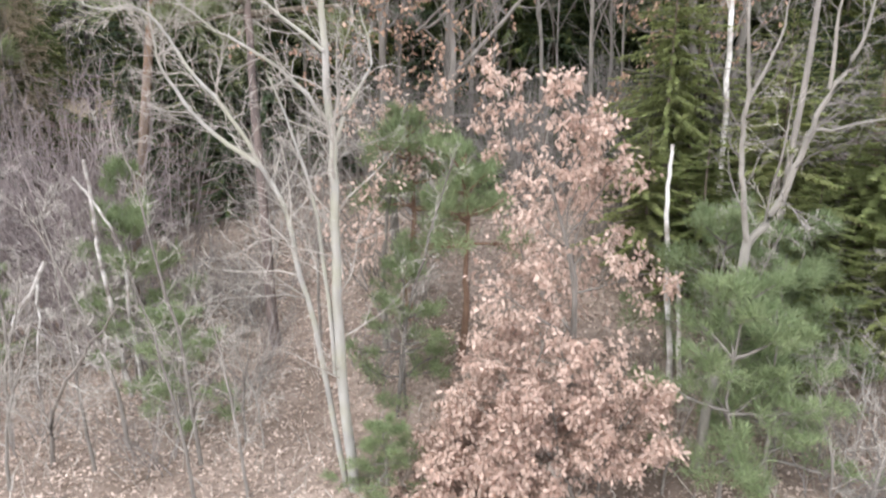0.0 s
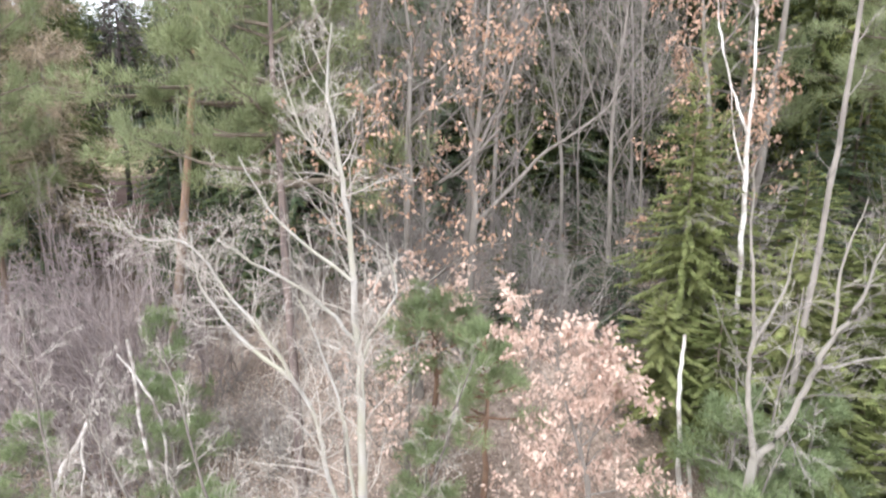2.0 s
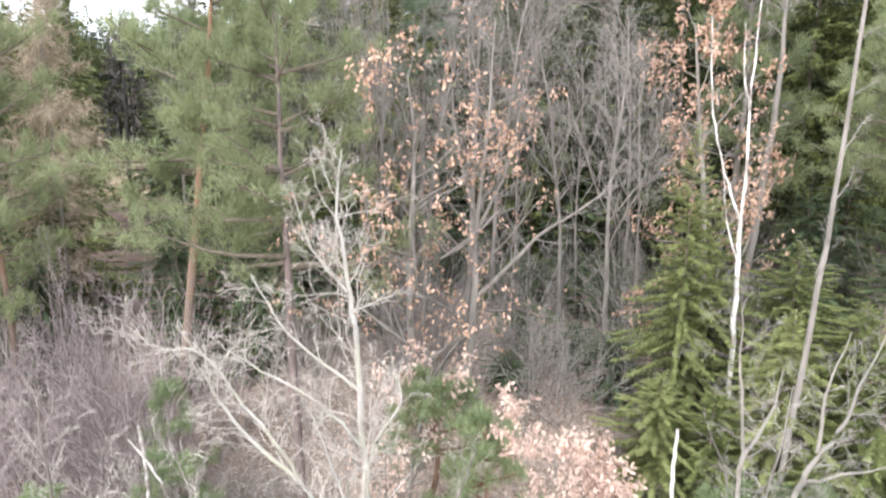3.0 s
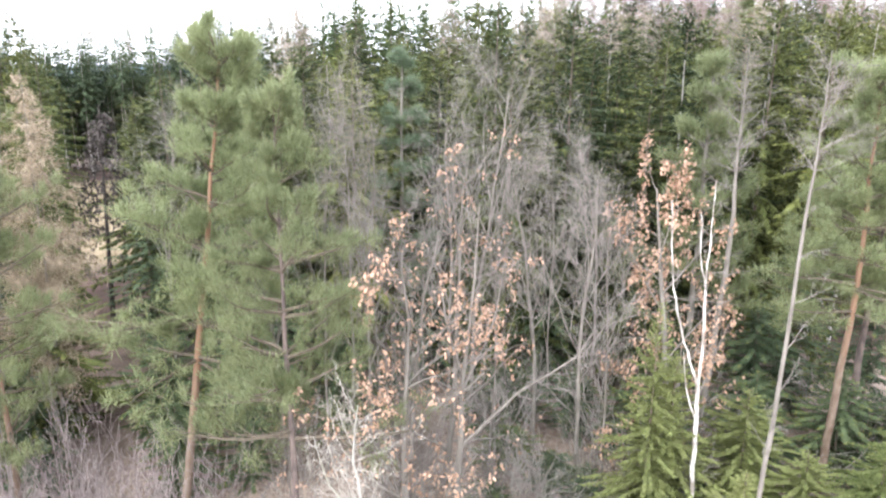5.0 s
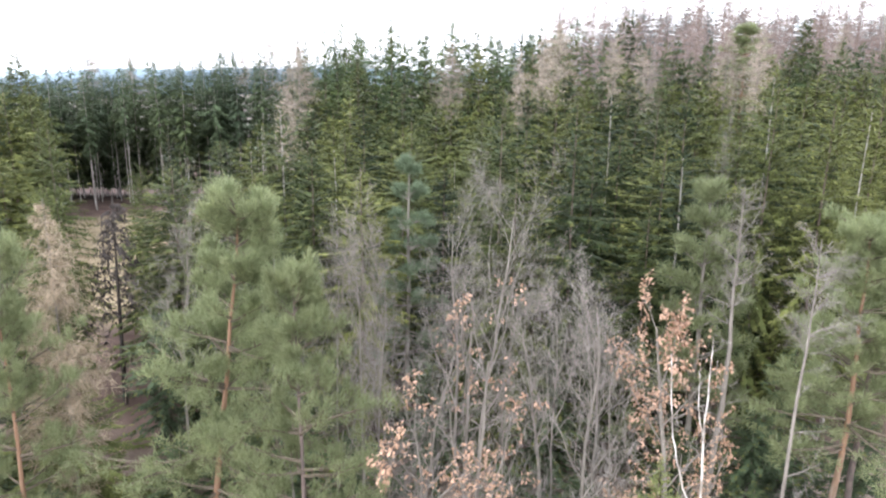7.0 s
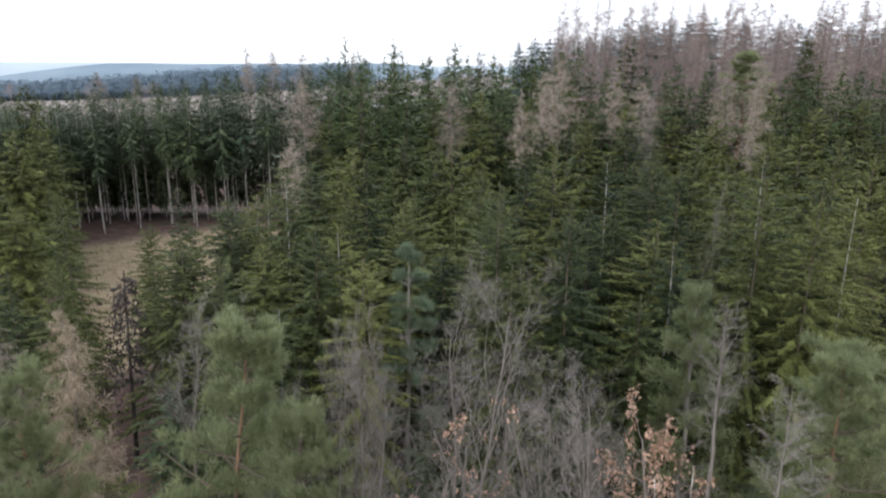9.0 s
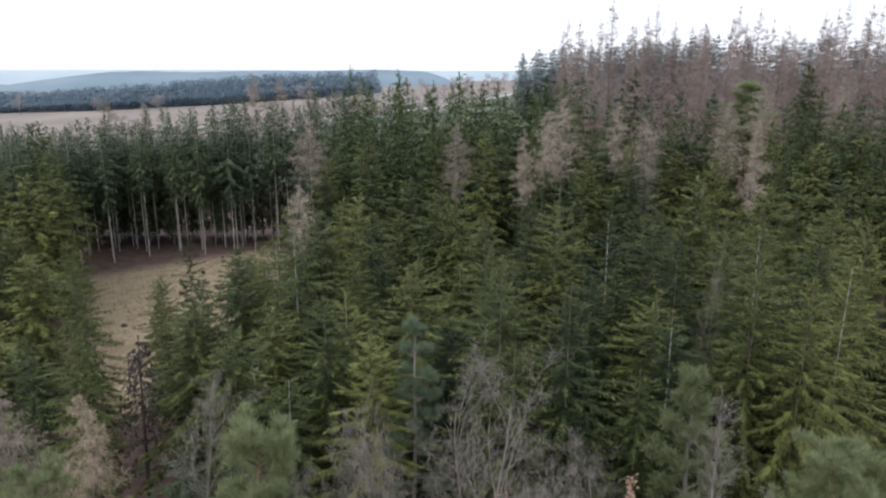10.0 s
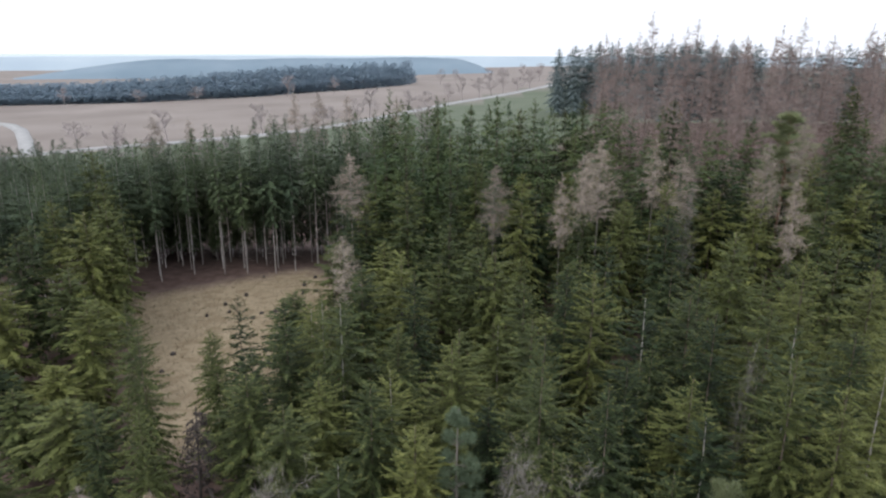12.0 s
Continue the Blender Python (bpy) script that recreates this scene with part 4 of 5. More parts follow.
PALE = [([(-0.70, 10.0, 1.3), (-0.87, 10.1, 4.0), (-0.86, 10.2, 6.4), (-0.92, 10.4, 7.3), (-1.04, 10.5, 9.3), (-1.18, 10.6, 10.2), (-1.28, 10.6, 11.3), (-1.2, 10.7, 12.1)], 0.090, 0.010),
        ([(-0.82, 10.05, 1.4), (-1.22, 10.3, 3.7), (-1.51, 10.3, 5.3), (-1.66, 10.4, 6.0), (-2.06, 10.4, 6.8), (-2.45, 10.4, 7.5), (-3.0, 10.5, 8.1), (-3.3, 10.5, 8.6), (-3.64, 10.5, 8.9), (-4.3, 10.6, 8.9), (-4.7, 10.6, 9.2)], 0.050, 0.009),
        ([(-2.0, 10.4, 6.65), (-2.9, 10.7, 7.25), (-3.36, 10.7, 7.9), (-3.47, 10.6, 8.4), (-3.5, 10.6, 9.0)], 0.04, 0.01),
        ([(-0.95, 10.1, 3.4), (-1.06, 10.2, 5.0), (-1.2, 10.3, 6.1), (-1.5, 10.3, 7.2), (-1.82, 10.4, 8.0)], 0.04, 0.012),
        ([(-0.93, 10.4, 7.3), (-1.64, 10.4, 8.06), (-2.53, 10.4, 8.6), (-3.0, 10.3, 9.0)], 0.035, 0.008),
        ([(-0.98, 10.4, 8.3), (-2.07, 10.4, 9.25), (-2.6, 10.4, 10.2)], 0.03, 0.007),
        ([(-0.9, 10.4, 6.9), (-0.56, 10.4, 7.7), (-0.3, 10.4, 8.15), (-0.45, 10.4, 8.9)], 0.035, 0.008),
        ([(-1.15, 10.55, 9.9), (-1.7, 10.6, 10.6), (-1.95, 10.5, 11.6)], 0.03, 0.006)]
stemmed("many_stemmed_tree", "pale grey leafless tree with several slanting stems on the bank", "broadleaved tree", PALE, M_PALE_BARK, M_PALE_TWIG, 201,
        [(0, 52, 1.5, 0.12), (1, 46, 1.5, 0.15), (2, 14, 1.0, 0.2), (3, 9, 0.9, 0.3), (4, 14, 1.0, 0.2), (5, 12, 1.0, 0.2), (6, 11, 0.9, 0.2), (7, 11, 0.9, 0.2)])
FORK = [([(4.85, 10.3, 1.3), (5.08, 10.2, 4.0), (5.25, 10.2, 4.9), (5.31, 10.2, 5.57)], 0.085, 0.072),
        ([(5.31, 10.2, 5.5), (5.09, 10.0, 6.2), (4.93, 9.9, 7.0), (4.86, 9.7, 7.8), (4.66, 9.5, 8.65), (4.53, 9.4, 9.5), (4.43, 9.2, 10.3)], 0.050, 0.007),
        ([(5.31, 10.2, 5.5), (5.62, 10.0, 6.2), (5.8, 9.8, 7.1), (5.95, 9.7, 7.7), (6.2, 9.6, 8.3), (6.35, 9.6, 8.9), (6.6, 9.6, 9.7)], 0.058, 0.008),
        ([(5.8, 9.8, 7.2), (6.5, 9.9, 7.3), (7.3, 9.9, 7.5)], 0.025, 0.006),
        ([(4.87, 9.75, 7.6), (5.2, 9.7, 8.4), (5.25, 9.6, 9.2)], 0.03, 0.006),
        ([(5.95, 9.7, 7.8), (5.85, 9.5, 8.8), (6.0, 9.4, 9.8)], 0.03, 0.006)]
stemmed("forked_tree", "grey leafless tree forking into two curved stems over young pines", "broadleaved tree", FORK, M_MID_BARK, M_TWIG, 202,
        [(1, 18, 1.1, 0.15), (2, 16, 1.1, 0.2), (3, 6, 0.6, 0.2), (4, 7, 0.7, 0.2), (5, 7, 0.8, 0.2)])
stemmed("broken_birch", "white broken birch pole standing beside a young pine", "birch tree", [([(4.98, 11.9, 1.9), (4.80, 12.0, 3.95), (4.72, 12.05, 5.0), (4.68, 12.1, 6.06), (4.72, 12.2, 6.8)], 0.06, 0.028)], M_BIRCH, M_TWIG, 203)
stemmed("broken_birch", "short white birch stub beside a taller birch pole", "birch tree", [([(5.06, 11.7, 1.9), (4.94, 11.7, 3.6), (4.80, 11.7, 4.65)], 0.05, 0.035)], M_BIRCH, M_TWIG, 204)
stemmed("forked_birch", "slender white birch forked into two upright stems", "birch tree",
        [([(7.0, 15.5, 3.6), (6.91, 15.5, 7.3), (6.83, 15.5, 9.0), (6.78, 15.5, 10.16)], 0.065, 0.052), ([(6.78, 15.5, 10.1), (6.6, 15.9, 10.9), (6.34, 16.2, 11.9), (6.25, 16.6, 13.0), (6.2, 16.9, 14.6)], 0.036, 0.010),
         ([(6.78, 15.5, 10.1), (6.9, 15.75, 11.2), (6.9, 16.0, 12.8), (6.98, 16.2, 14.0), (7.1, 16.5, 15.2)], 0.040, 0.010), ([(6.9, 16.0, 12.6), (6.75, 16.1, 13.4), (6.7, 16.2, 14.4)], 0.025, 0.006), ([(6.82, 15.5, 9.2), (6.4, 15.3, 10.2), (6.2, 15.2, 11.2)], 0.025, 0.006)],
        M_BIRCH, M_TWIG, 205, [(1, 8, 0.7, 0.4), (2, 9, 0.7, 0.4)])
stemmed("limbed_tree", "grey leafless tree with long low limbs at the wood's edge", "broadleaved tree",
        [([(0.6, 16.5, 4.4), (0.75, 16.5, 5.5), (0.9, 16.5, 7.16), (0.94, 16.5, 8.6), (0.95, 16.5, 9.8), (1.17, 16.5, 12.0), (1.3, 16.6, 14.5)], 0.13, 0.02), ([(0.93, 16.5, 7.9), (1.8, 16.5, 8.8), (2.59, 16.4, 9.66), (3.75, 16.3, 10.5), (4.3, 16.2, 11.4)], 0.06, 0.012),
         ([(0.9, 16.8, 9.42), (0.27, 16.8, 9.0), (-0.16, 16.8, 9.7), (-0.4, 16.7, 10.8)], 0.045, 0.01), ([(0.1, 16.6, 8.9), (0.9, 16.3, 9.6), (1.5, 16.2, 10.2)], 0.035, 0.02), ([(0.95, 16.5, 10.0), (0.5, 16.6, 11.5), (0.3, 16.7, 13.2)], 0.05, 0.01), ([(0.95, 16.5, 9.6), (1.7, 16.7, 11.2), (2.0, 16.8, 13.0)], 0.05, 0.01)],
        M_GREY_BARK, M_TWIG, 206, [(0, 20, 1.4, 0.45), (1, 18, 1.3, 0.2), (2, 9, 1.0, 0.3), (4, 12, 1.1, 0.2), (5, 12, 1.1, 0.2)])
stemmed("leaning_tree", "tall thin leaning tree with a bare grey top", "broadleaved tree",
        [([(7.0, 12.9, 3.2), (7.37, 13.2, 7.6), (7.7, 13.5, 10.9), (8.02, 13.97, 14.7), (8.33, 14.4, 16.5), (8.6, 14.9, 18.2)], 0.070, 0.010)], M_GREY_BARK, M_TWIG, 207, [(0, 40, 1.4, 0.72), (0, 14, 1.0, 0.3)])
stemmed("leaning_tree", "tall thin grey tree with a fine pale top", "broadleaved tree",
        [([(8.0, 18.5, 5.3), (8.67, 19.0, 10.3), (8.9, 19.3, 13.2), (9.04, 19.7, 15.6), (9.15, 20.0, 18.6)], 0.13, 0.012)], M_GREY_BARK, M_TWIG, 208, [(0, 44, 1.6, 0.68), (0, 8, 0.9, 0.3)])
stemmed("bent_birch", "white birch stem bent over with a hanging broken top", "birch tree",
        [([(-8.7, 13.2, 1.2), (-8.17, 13.2, 2.5), (-7.82, 13.2, 3.26), (-7.37, 13.2, 3.9), (-7.09, 13.2, 4.4)], 0.06, 0.04), ([(-7.3, 13.2, 3.95), (-7.47, 13.15, 2.5), (-7.55, 13.1, 1.6), (-7.3, 13.1, 1.25)], 0.028, 0.008)], M_BIRCH, M_PALE_TWIG, 209, [(1, 8, 0.5, 0.3)])
stemmed("dead_birch", "broken white birch stem among grey shrubs", "birch tree", [([(-5.3, 12.4, 1.9), (-5.56, 12.4, 4.4), (-5.6, 12.4, 5.3), (-5.62, 12.4, 6.0), (-5.66, 12.4, 6.5)], 0.045, 0.03)], M_BIRCH_OLD, M_TWIG, 210)
stemmed("dead_birch", "crooked white birch stem leaning among grey shrubs", "birch tree", [([(-5.0, 12.3, 1.9), (-5.16, 12.4, 3.4), (-5.16, 12.4, 4.4), (-5.25, 12.4, 5.1), (-5.6, 12.4, 5.8), (-5.9, 12.4, 6.2)], 0.04, 0.02)], M_BIRCH_OLD, M_TWIG, 211, [(0, 5, 0.6, 0.5)])
for k, (x, y, dx, dz) in enumerate([(-3.2, 9.8, -0.5, 3.0), (-2.4, 9.9, -0.3, 2.4), (-5.2, 10.6, -0.3, 3.4), (7.6, 9.2, 1.6, 2.2), (6.9, 9.0, 0.5, 2.6), (-6.6, 10.4, 0.5, 2.5), (2.9, 9.3, -0.8, 1.6)]):
    g0 = float(ground_z(x, y)) - 0.1
    stemmed("sapling", "thin grey-brown leafless sapling on the bank", "sapling", [([(x, y, g0), (x + dx * 0.3, y, g0 + dz * 0.5), (x + dx, y + 0.2, g0 + dz), (x + dx * 1.7, y + 0.3, g0 + dz * 1.4)], 0.035, 0.008)], M_GREY_BARK, M_PALE_TWIG, 220 + k, [(0, 14, 1.0, 0.25)], "saplings on the bank")

rq = np.random.default_rng(77)
saplings = [o for o in bpy.data.objects if o.name.startswith("sapling") and o.parent is None]
for k in range(26):
    x, y = rq.uniform(-8.5, 9.5), rq.uniform(9.0, 14.5)
    if 1.2 < x < 4.0 and y < 12:
        continue
    c = copy_thing(saplings[k % len(saplings)], pose(x, y, float(ground_z(x, y)) - 0.08, 0, 0, rq.uniform(0, 360)))
    c.scale = [rq.uniform(0.6, 1.25)] * 3

# ---- oaks that keep their dry leaves ----
OAK = [dict(n=7, wander=0.09, up=0.06, kids=17, start=0.12, taper=0.8), dict(n=4, wander=0.16, up=0.05, kids=6, start=0.25, angle=(45, 80), ratio=(0.32, 0.5), thin=0.45), dict(n=3, wander=0.2, up=0.03, kids=4, start=0.2, angle=(30, 65), ratio=(0.4, 0.6), thin=0.5), dict(n=2, wander=0.2, up=0.0, angle=(30, 65), ratio=(0.5, 0.8), thin=0.6)]


def leafy(name, label, x, y, h, wide, leaves, leaf, mat, seed, gaps=0.0, spec=OAK):
    rng = np.random.default_rng(seed)
    rows = []
    grow(rng, rows, (0, 0, -0.1), (0, 0, 1), h, 0.012 * h + 0.01, 0, spec)
    rows = [(lv, p * [wide, wide, 1], r) for lv, p, r in rows]
    wood, crown = Geo(), Geo()
    for lv, p, r in rows:
        wood.tube(p, np.maximum(r, 0.003), (6, 4, 3, 3)[lv])
    tips = [r for r in rows if r[0] >= 2 and rng.random() > gaps]
    P, D = twig_points(tips, 2, rng, leaves, 0.04)
    m = len(P)
    w = rng.normal(0, 0.6, (m, 3)) + D * 0.3
    w[:, 2] -= 0.75
    crown.blades(P, w, rng.normal(0, 1, (m, 3)), leaf * rng.uniform(0.7, 1.25, m), leaf * rng.uniform(0.42, 0.62, m), 0.55)
    e = tree(name, label, "oak tree", "", [("trunk", wood, M_GREY_BARK), ("dry_foliage", crown, mat)])
    return stand(e, x, y, 0)


leafy("young_oak", "young oak covered in pale tan dry leaves", 2.85, 10.9, 5.7, 0.78, 13, 0.105, M_OAK_LEAF, 301)
leafy("young_oak", "low spreading oak covered in pale tan dry leaves", 1.8, 10.1, 2.9, 1.4, 11, 0.105, M_OAK_LEAF, 302)
leafy("young_oak", "low oak bush with pale tan dry leaves", 2.6, 9.7, 2.4, 1.2, 11, 0.105, M_OAK_LEAF, 303)
for x, y, h, w, seed in ((1.2, 10.4, 2.0, 1.3, 311), (1.5, 9.2, 1.4, 1.7, 312), (3.2, 9.8, 2.2, 1.2, 313), (0.9, 9.8, 1.2, 1.6, 314)):
    leafy("young_oak", "low oak sprouts covered in pale tan dry leaves", x, y, h, w, 11, 0.10, M_OAK_LEAF, seed)
leafy("oak_tree", "bare oak still holding scattered brown leaves", -0.3, 15.3, 9.5, 0.75, 7, 0.13, M_BROWN_LEAF, 304, 0.5)
leafy("oak_tree", "slim oak holding scattered orange-brown leaves", 0.6, 18.6, 9.5, 0.6, 5, 0.14, M_BROWN_LEAF, 305, 0.7)
leafy("oak_tree", "narrow oak column of orange-brown dry leaves", 7.3, 18.0, 9.8, 0.5, 7, 0.14, M_BROWN_LEAF, 306, 0.25)
leafy("oak_tree", "small oak with thin orange-brown leaves", -0.4, 12.9, 5.0, 0.8, 4, 0.12, M_OAK_LEAF, 307, 0.35)

# ---- shrubs ----
SHRUB = [dict(n=3, wander=0.16, up=0.04, kids=5, start=0.15, taper=0.7), dict(n=2, wander=0.2, up=0.06, kids=4, start=0.15, angle=(25, 55), ratio=(0.35, 0.6), thin=0.6), dict(n=2, wander=0.22, up=0.05, angle=(25, 60), ratio=(0.45, 0.8), thin=0.6)]


def shrub(label, seed, mat, group):
    rng = np.random.default_rng(seed)
    g, t = Geo(), Geo()
    for k in range(11):
        a = rng.uniform(0, 6.28)
        rows = []
        grow(rng, rows, (rng.normal(0, 0.35), rng.normal(0, 0.35), -0.1), (0.55 * np.cos(a), 0.55 * np.sin(a), 1), rng.uniform(2.0, 3.2), 0.022, 0, SHRUB)
        for lv, p, r in rows:
            (g if lv == 0 else t).tube(p, np.maximum(r, 0.0045), 3)
    return tree("leafless_shrub", label, "shrub", group, [("main_stem", g, mat), ("twig_crown", t, mat)])


purple = [shrub("dense purple-grey leafless shrub in the thicket", 401 + k, M_THICKET, "thicket shrubs") for k in range(2)]
grey = [shrub("grey leafless shrub under the trees", 411 + k, M_TWIG, "shrubs under the trees") for k in range(2)]
up, ug = set(), set()
rs = np.random.default_rng(17)
for j in range(26):
    x, y = rs.uniform(-14, -6.0), rs.uniform(13.6, 19.5)
    plant(purple, up, j % 2, x, y, rs.uniform(0, 360), rs.uniform(0.9, 1.2), rs.uniform(1.0, 1.45) * (1.0 if y < 15.5 else 1.45))
for j in range(34):
    x, y = rs.uniform(-9, 15), rs.uniform(17.5, 27.5)
    plant(grey, ug, j % 2, x, y, rs.uniform(0, 360), rs.uniform(0.7, 1.1), rs.uniform(0.7, 1.25))
for j in range(14):
    x, y = rs.uniform(-3, 6), rs.uniform(14.5, 19)
    plant(grey, ug, j % 2, x, y, rs.uniform(0, 360), rs.uniform(0.7, 1.0), rs.uniform(0.6, 1.0))
for j, (x, y, sc) in enumerate([(7.0, 9.6, 0.8), (8.0, 10.2, 0.9), (9.2, 10.6, 0.9), (7.4, 8.4, 0.5), (7.8, 8.9, 0.6), (8.8, 9.6, 0.7), (6.8, 8.8, 0.5), (-4.2, 10.6, 0.6), (-6.6, 11.5, 0.7), (-3.0, 12.6, 0.6), (-8.2, 11.4, 0.7), (9.8, 11.5, 0.8)]):
    plant(grey, ug, j % 2, x, y, 50 * j, sc, sc)

for j in range(26):
    x, y = rs.uniform(-7, 9), rs.uniform(11.5, 17.5)
    if 1.4 < x < 4.4 and y < 12.5:
        continue
    sc = rs.uniform(0.35, 0.65)
    plant(grey, ug, j % 2, x, y, rs.uniform(0, 360), sc * 1.2, sc)

# ---- dead spruce by the clearing ----
rg = np.random.default_rng(501)
dt, dc = Geo(), Geo()
zz = np.linspace(-0.3, 10.6, 7)
dt.tube(np.c_[0.10 * zz * 0.4, zz * 0, zz], 0.12 * (1 - zz / 10.6 * 0.9) + 0.012, 6)
for z in np.arange(4.6, 10.4, 0.28):
    for k in range(4):
        a, ll = rg.uniform(0, 6.28), (11.2 - z) * 0.2 + 0.25
        s = np.linspace(0, 1, 7)
        p = np.c_[0.04 * z + np.cos(a) * s * ll, np.sin(a) * s * ll, z - 0.5 * ll * s ** 2 + 0.15 * ll * s]
        dt.tube(p[::3], [0.014, 0.01, 0.005], 3)
        q = np.repeat(p[2:], 3, 0)
        dc.blades(q, rg.normal(0, 0.4, q.shape) + [0, 0, -0.8], rg.normal(0, 1, q.shape), rg.uniform(0.15, 0.42, len(q)), 0.085)
stand(tree("dying_spruce", "thin dying spruce with dark ragged boughs beside the clearing", "spruce tree", "", [("trunk", dt, M_DEAD), ("crown", dc, M_DEAD)]), -15.2, 32.0, 0)

# ---- the bank's floor ----
rl = np.random.default_rng(601)
n = 90000
P = np.c_[rl.uniform(-12, 12, n), rl.uniform(6.5, 19.5, n)]
P = np.c_[P, ground_z(P[:, 0], P[:, 1]) + rl.uniform(0.02, 0.09, n)]
lg = Geo()
lg.blades(P, rl.normal(0, 1, (n, 3)) * [1, 1, 0.35], rl.normal(0, 1, (n, 3)) * [1, 1, 0.4], rl.uniform(0.05, 0.12, n), rl.uniform(0.025, 0.055, n), 0.5)
me = lg.mesh("fallen_leaves")
me.materials.append(M_LITTER)
tagged(new("fallen_leaves", me), "tan fallen leaves strewn over the bank", "leaf litter", kind="stuff")
n = 5200
P = np.c_[rl.uniform(-12, 12, n), rl.uniform(7.0, 20, n)]
P = np.c_[P, ground_z(P[:, 0], P[:, 1]) - 0.03]
bg = Geo()
bg.blades(P, rl.normal(0, 0.45, (n, 3)) + [0, 0, 1], rl.normal(0, 1, (n, 3)), rl.uniform(0.25, 1.0, n), rl.uniform(0.008, 0.02, n), 0.3)
me = bg.mesh("dry_brush")
me.materials.append(M_PALE_TWIG)
tagged(new("dry_brush", me), "pale dry stalks and small twigs on the bank", "brush", kind="stuff")

# stumps and tufts in the clearing
sg = Geo()
sg.tube([(0, 0, -0.1), (0, 0, 0.25), (0.02, 0, 0.34), (0.02, 0, 0.345)], [0.26, 0.2, 0.18, 0.01], 9)
stump = tree("tree_stump", "low weathered tree stump in the straw-coloured clearing", "tree stump", "stumps in the clearing", [("stump_wood", sg, M_DEAD)])
us = set()
for j in range(22):
    while True:
        x, y = rl.uniform(-40, -14), rl.uniform(46, 90)
        if in_poly(x, y, CLEARING):
            break
    plant([stump], us, 0, x, y, 30 * j, rl.uniform(0.8, 1.4), rl.uniform(0.7, 1.3))
n = 16000
P = np.c_[rl.uniform(-44, -12, n), rl.uniform(42, 93, n)]
P = P[in_poly(P[:, 0], P[:, 1], CLEARING)]
P = np.c_[P, ground_z(P[:, 0], P[:, 1]) - 0.03]
n = len(P)
gg = Geo()
gg.blades(P, rl.normal(0, 0.6, (n, 3)) + [0, 0, 0.8], rl.normal(0, 1, (n, 3)), rl.uniform(0.2, 0.5, n), rl.uniform(0.04, 0.09, n), 0.3)
me = gg.mesh("dry_grass")
me.materials.append(M_STRAW)
tagged(new("dry_grass", me), "bleached dry grass covering the clearing", "grass", kind="stuff")

# ---- road and distance ----


def lay_road(line, label):
    line = curve_through([(x, y, 0) for x, y in line], 10)
    d = unit(np.gradient(line[:, :2], axis=0))
    side = np.c_[-d[:, 1], d[:, 0]]
    rv = []
    for off in (-3.0, -2.7, 2.7, 3.0):
        p = line[:, :2] + side * off
        rv.append(np.c_[p, ground_z(line[:, 0], line[:, 1]) + (0.45 if abs(off) < 2.9 else -0.6)])
    k = len(line)
    i = (np.arange(k - 1)[:, None] * 4 + np.arange(3)[None]).ravel()
    me = mesh_of("road", np.stack(rv, 1).reshape(-1, 3), np.stack([i, i + 4, i + 5, i + 1], 1), True)
    me.materials.append(M_ROAD)
    return tagged(new("road", me), label, "road", kind="structure")


lay_road(ROAD, "pale grey country road crossing the fields")
lay_road([(-157, 243), (-170, 262), (-190, 292), (-212, 322), (-240, 345), (-300, 352)], "narrow pale road bending away across the field")


def far_crown(seed):
    """A distant tree: a ragged crown of coarse sprays."""
    rng = np.random.default_rng(seed)
    g = Geo()
    n, shape, wide = 95, rng.uniform(0.45, 0.9), rng.uniform(2.4, 3.4)
    z = 18.5 * rng.uniform(0, 1, n) ** 0.8
    a, rr = rng.uniform(0, 6.28, n), wide * (1 - z / 20) ** shape * np.sqrt(rng.uniform(0.1, 1, n))
    out = np.c_[np.cos(a), np.sin(a), np.zeros(n)]
    g.blades(out * rr[:, None] * 0.6 + np.c_[np.zeros((n, 2)), z], out + rng.normal(0, 0.4, (n, 3)) + [0, 0, 0.25], rng.normal(0, 1, (n, 3)), rng.uniform(1.2, 2.4, n), rng.uniform(0.6, 1.2, n))
    return g, g


far_tree = [far_crown(701 + k) for k in range(9)]


def far_height(x, y):
    deep = float(smooth01((y - far_edge(x) + 4) / 40))
    return (0.55 + 0.38 * float(smooth01((x + 300) / 230))) * (0.45 + 0.62 * deep) * R.uniform(0.78, 1.08)


def far_edge(x):
    return np.interp(x, [-460, -299, -210, -144, -78, -52, -45], [440, 444, 448, 474, 526, 575, 640])


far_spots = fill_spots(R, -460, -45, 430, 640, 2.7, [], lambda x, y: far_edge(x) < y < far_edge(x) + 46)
mass("far_wood", "wood far across the fields, haze painted into its blue colour", "distant wood", M_HAZED_FAR_WOOD, far_spots, far_tree, far_height, 1, 1.25)
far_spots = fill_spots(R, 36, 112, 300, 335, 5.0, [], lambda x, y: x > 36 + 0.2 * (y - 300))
mass("far_wood", "wood on the crest beyond the hill, haze painted into its colour", "distant wood", M_HAZED_CREST, far_spots, far_v, lambda x, y: (min(39.0, 35.0 + 0.2 * (x - 36)) + R.uniform(-2, 1.5) - float(ground_z(x, y))) / 15, 1, 1.7)

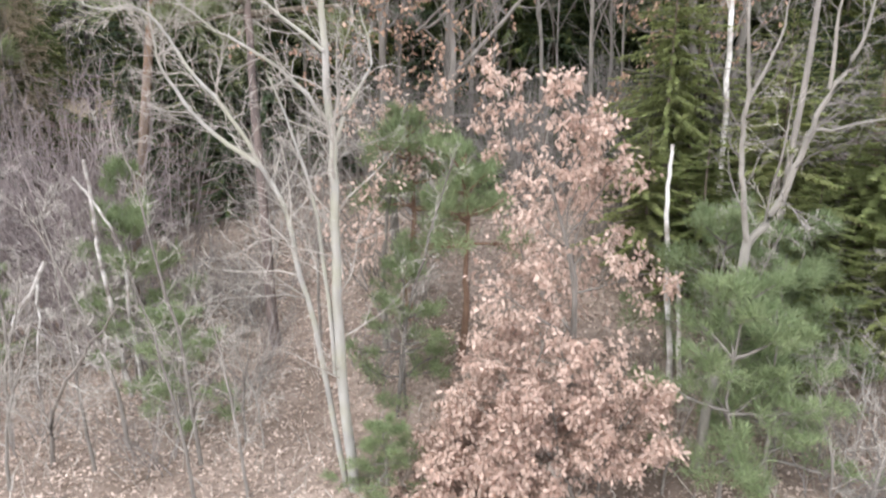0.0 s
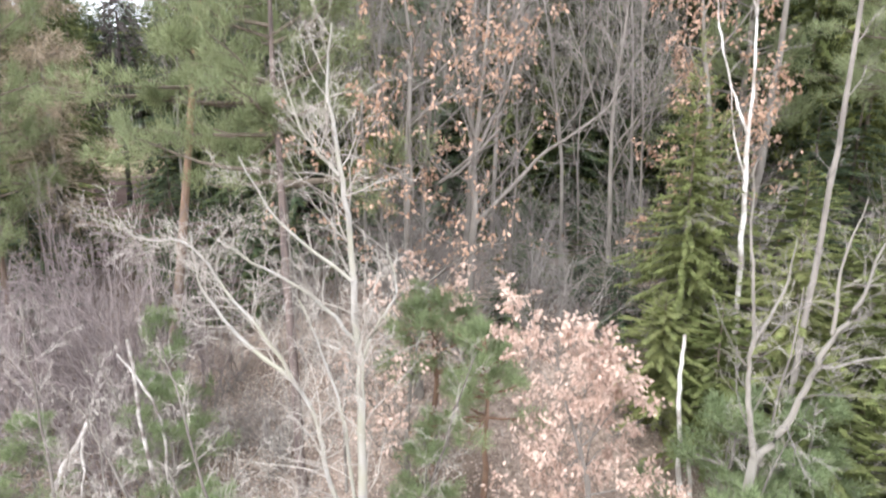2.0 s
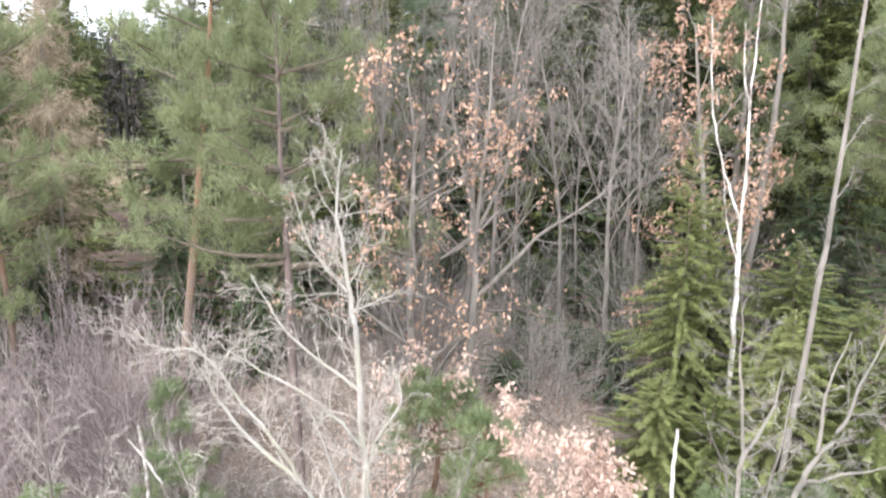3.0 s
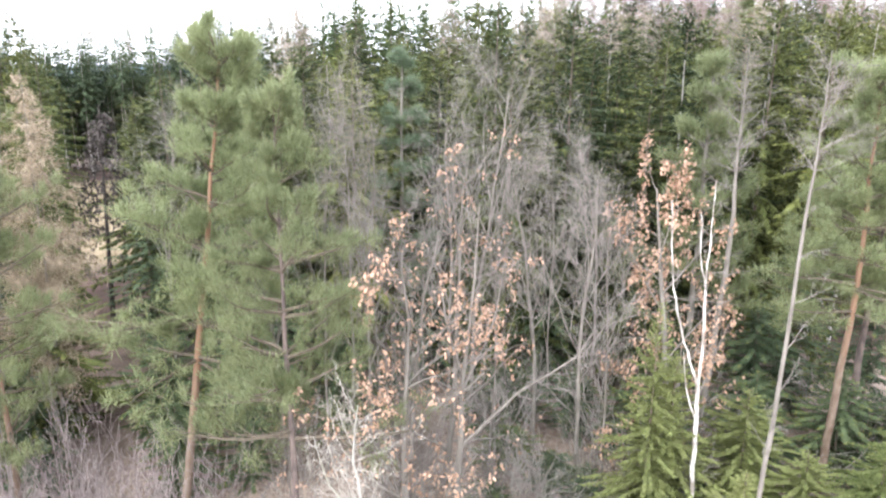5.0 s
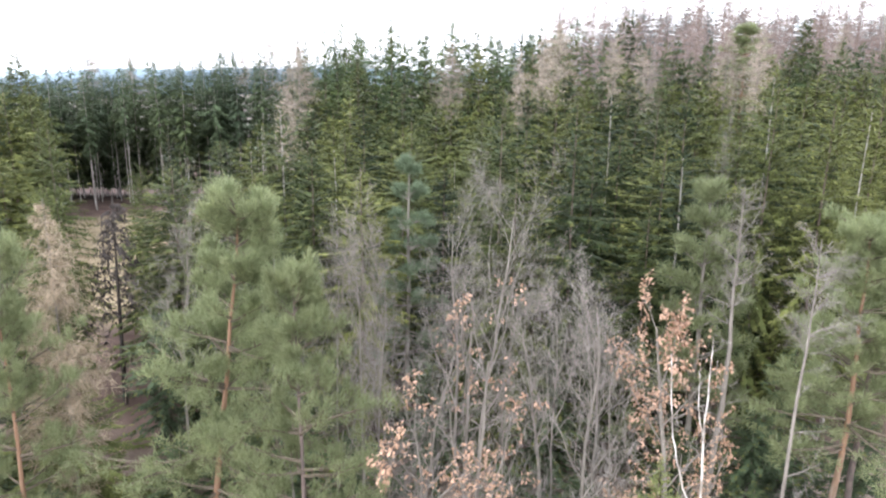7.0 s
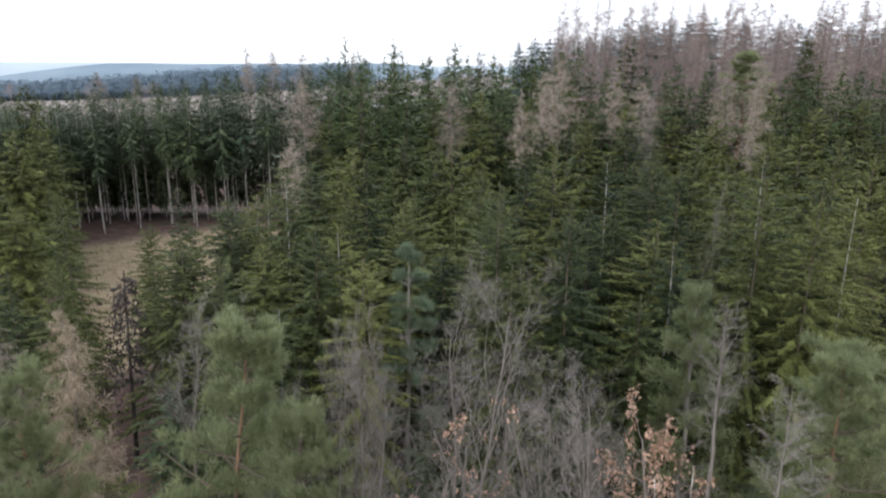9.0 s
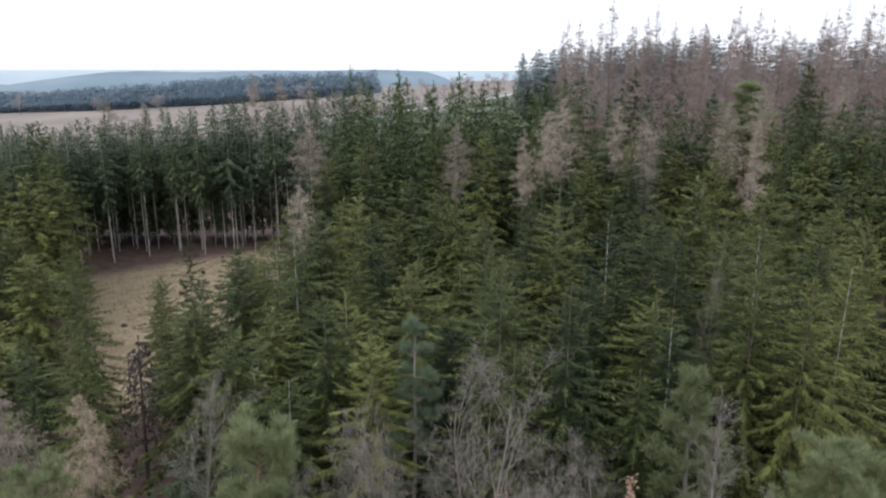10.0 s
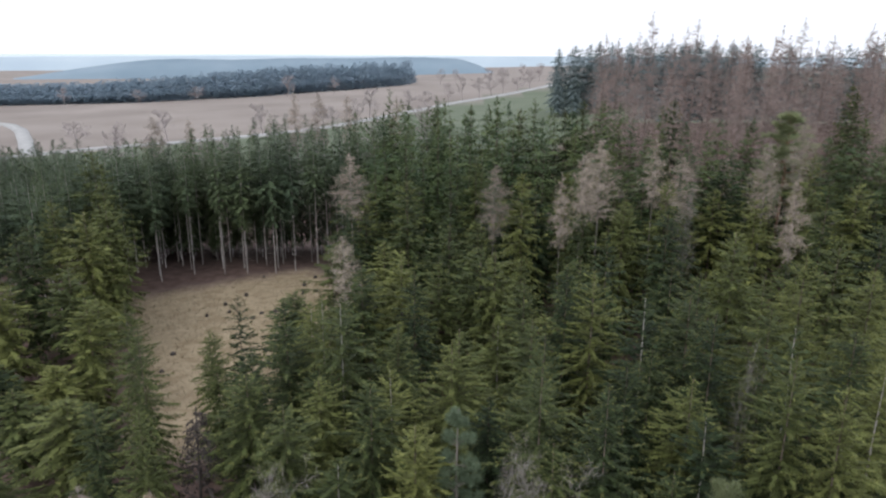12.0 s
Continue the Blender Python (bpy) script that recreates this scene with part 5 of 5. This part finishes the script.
FIELD_TREE = [dict(n=5, wander=0.06, up=0.05, kids=15, start=0.25, taper=0.8), dict(n=3, wander=0.14, up=0.10, kids=6, start=0.2, angle=(35, 70), ratio=(0.4, 0.6), thin=0.5), dict(n=2, wander=0.16, up=0.1, kids=4, start=0.2, angle=(25, 55), ratio=(0.4, 0.6), thin=0.6), dict(n=1, wander=0.16, up=0.05, angle=(25, 55), ratio=(0.5, 0.8), thin=0.7)]
field_protos = []
for k in range(2):
    rows = []
    rg = np.random.default_rng(711 + k)
    grow(rg, rows, (0, 0, -0.3), (0, 0, 1), 10.0, 0.2, 0, FIELD_TREE)
    a, b = Geo(), Geo()
    for lv, p, r in rows:
        (a if lv == 0 else b).tube(p, np.maximum(r, 0.032), (5, 3, 3, 3)[lv])
    field_protos.append(tree("roadside_tree", "leafless tree standing in the fields by the road, haze in its colour", "broadleaved tree", "roadside trees", [("trunk", a, M_HAZED_TWIG), ("twig_crown", b, M_HAZED_TWIG)]))
uf = set()
rt = np.random.default_rng(31)
FIELD = [(-150, 262), (-120, 275), (-64, 310), (-58, 300), (-50, 318), (-46, 330), (-30, 366), (-22, 372), (-10, 408), (-2, 420), (8, 432), (16, 446), (24, 460), (34, 474), (44, 490), (-172, 236), (-160, 224), (-166, 210), (-176, 205), (-84, 285), (-250, 430), (-205, 436), (-170, 440), (-120, 470), (-90, 480), (-20, 560), (-8, 575), (20, 590), (30, 600), (50, 610), (62, 600)]
FIELD += [(-45, 170), (-38, 166), (-70, 180), (-25, 190), (-19, 182), (-12, 210), (-85, 190), (-95, 185), (-60, 150), (-52, 146)]
for j, (x, y) in enumerate(FIELD):
    plant(field_protos, uf, j % 2, x, y, 40 * j, rt.uniform(1.0, 1.6), rt.uniform(0.8, 1.35) * (1.0 if y > 215 else 1.25))


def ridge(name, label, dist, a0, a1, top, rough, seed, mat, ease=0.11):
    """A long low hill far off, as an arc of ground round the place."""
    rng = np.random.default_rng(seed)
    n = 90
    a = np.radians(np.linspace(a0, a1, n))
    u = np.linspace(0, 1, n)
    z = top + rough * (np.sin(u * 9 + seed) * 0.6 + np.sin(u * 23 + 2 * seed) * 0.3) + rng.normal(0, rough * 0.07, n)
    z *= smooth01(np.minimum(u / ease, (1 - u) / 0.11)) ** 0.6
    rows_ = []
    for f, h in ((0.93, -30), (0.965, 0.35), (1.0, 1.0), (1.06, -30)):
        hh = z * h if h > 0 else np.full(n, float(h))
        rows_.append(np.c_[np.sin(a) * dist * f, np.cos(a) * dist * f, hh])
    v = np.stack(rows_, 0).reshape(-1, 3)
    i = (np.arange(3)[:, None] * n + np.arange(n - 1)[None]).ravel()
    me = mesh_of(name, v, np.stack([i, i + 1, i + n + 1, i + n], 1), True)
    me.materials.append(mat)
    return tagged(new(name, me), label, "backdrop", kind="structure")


# aerial haze is painted into the base colours, paler with each ridge
ridge("backdrop_near_ridge", "wooded ridge beyond the fields, coloured blue-grey for haze", 1150, -33, 3, 27, 2.5, 1, material("haze_blue_ridge", (0.195, 0.265, 0.325), (0.245, 0.315, 0.375), 0.95, 0.01), 0.34)
ridge("backdrop_middle_ridge", "wooded hills far off, coloured pale blue for haze", 2300, -75, 75, 25, 5.0, 3, material("haze_pale_ridge", (0.40, 0.48, 0.55), (0.46, 0.54, 0.60), 0.95, 0.004))
ridge("backdrop_far_ridge", "horizon ridge with haze painted in pale blue", 4200, -85, 85, 26, 6.0, 5, material("haze_white_ridge", (0.58, 0.66, 0.72), (0.64, 0.71, 0.76), 0.95, 0.002))
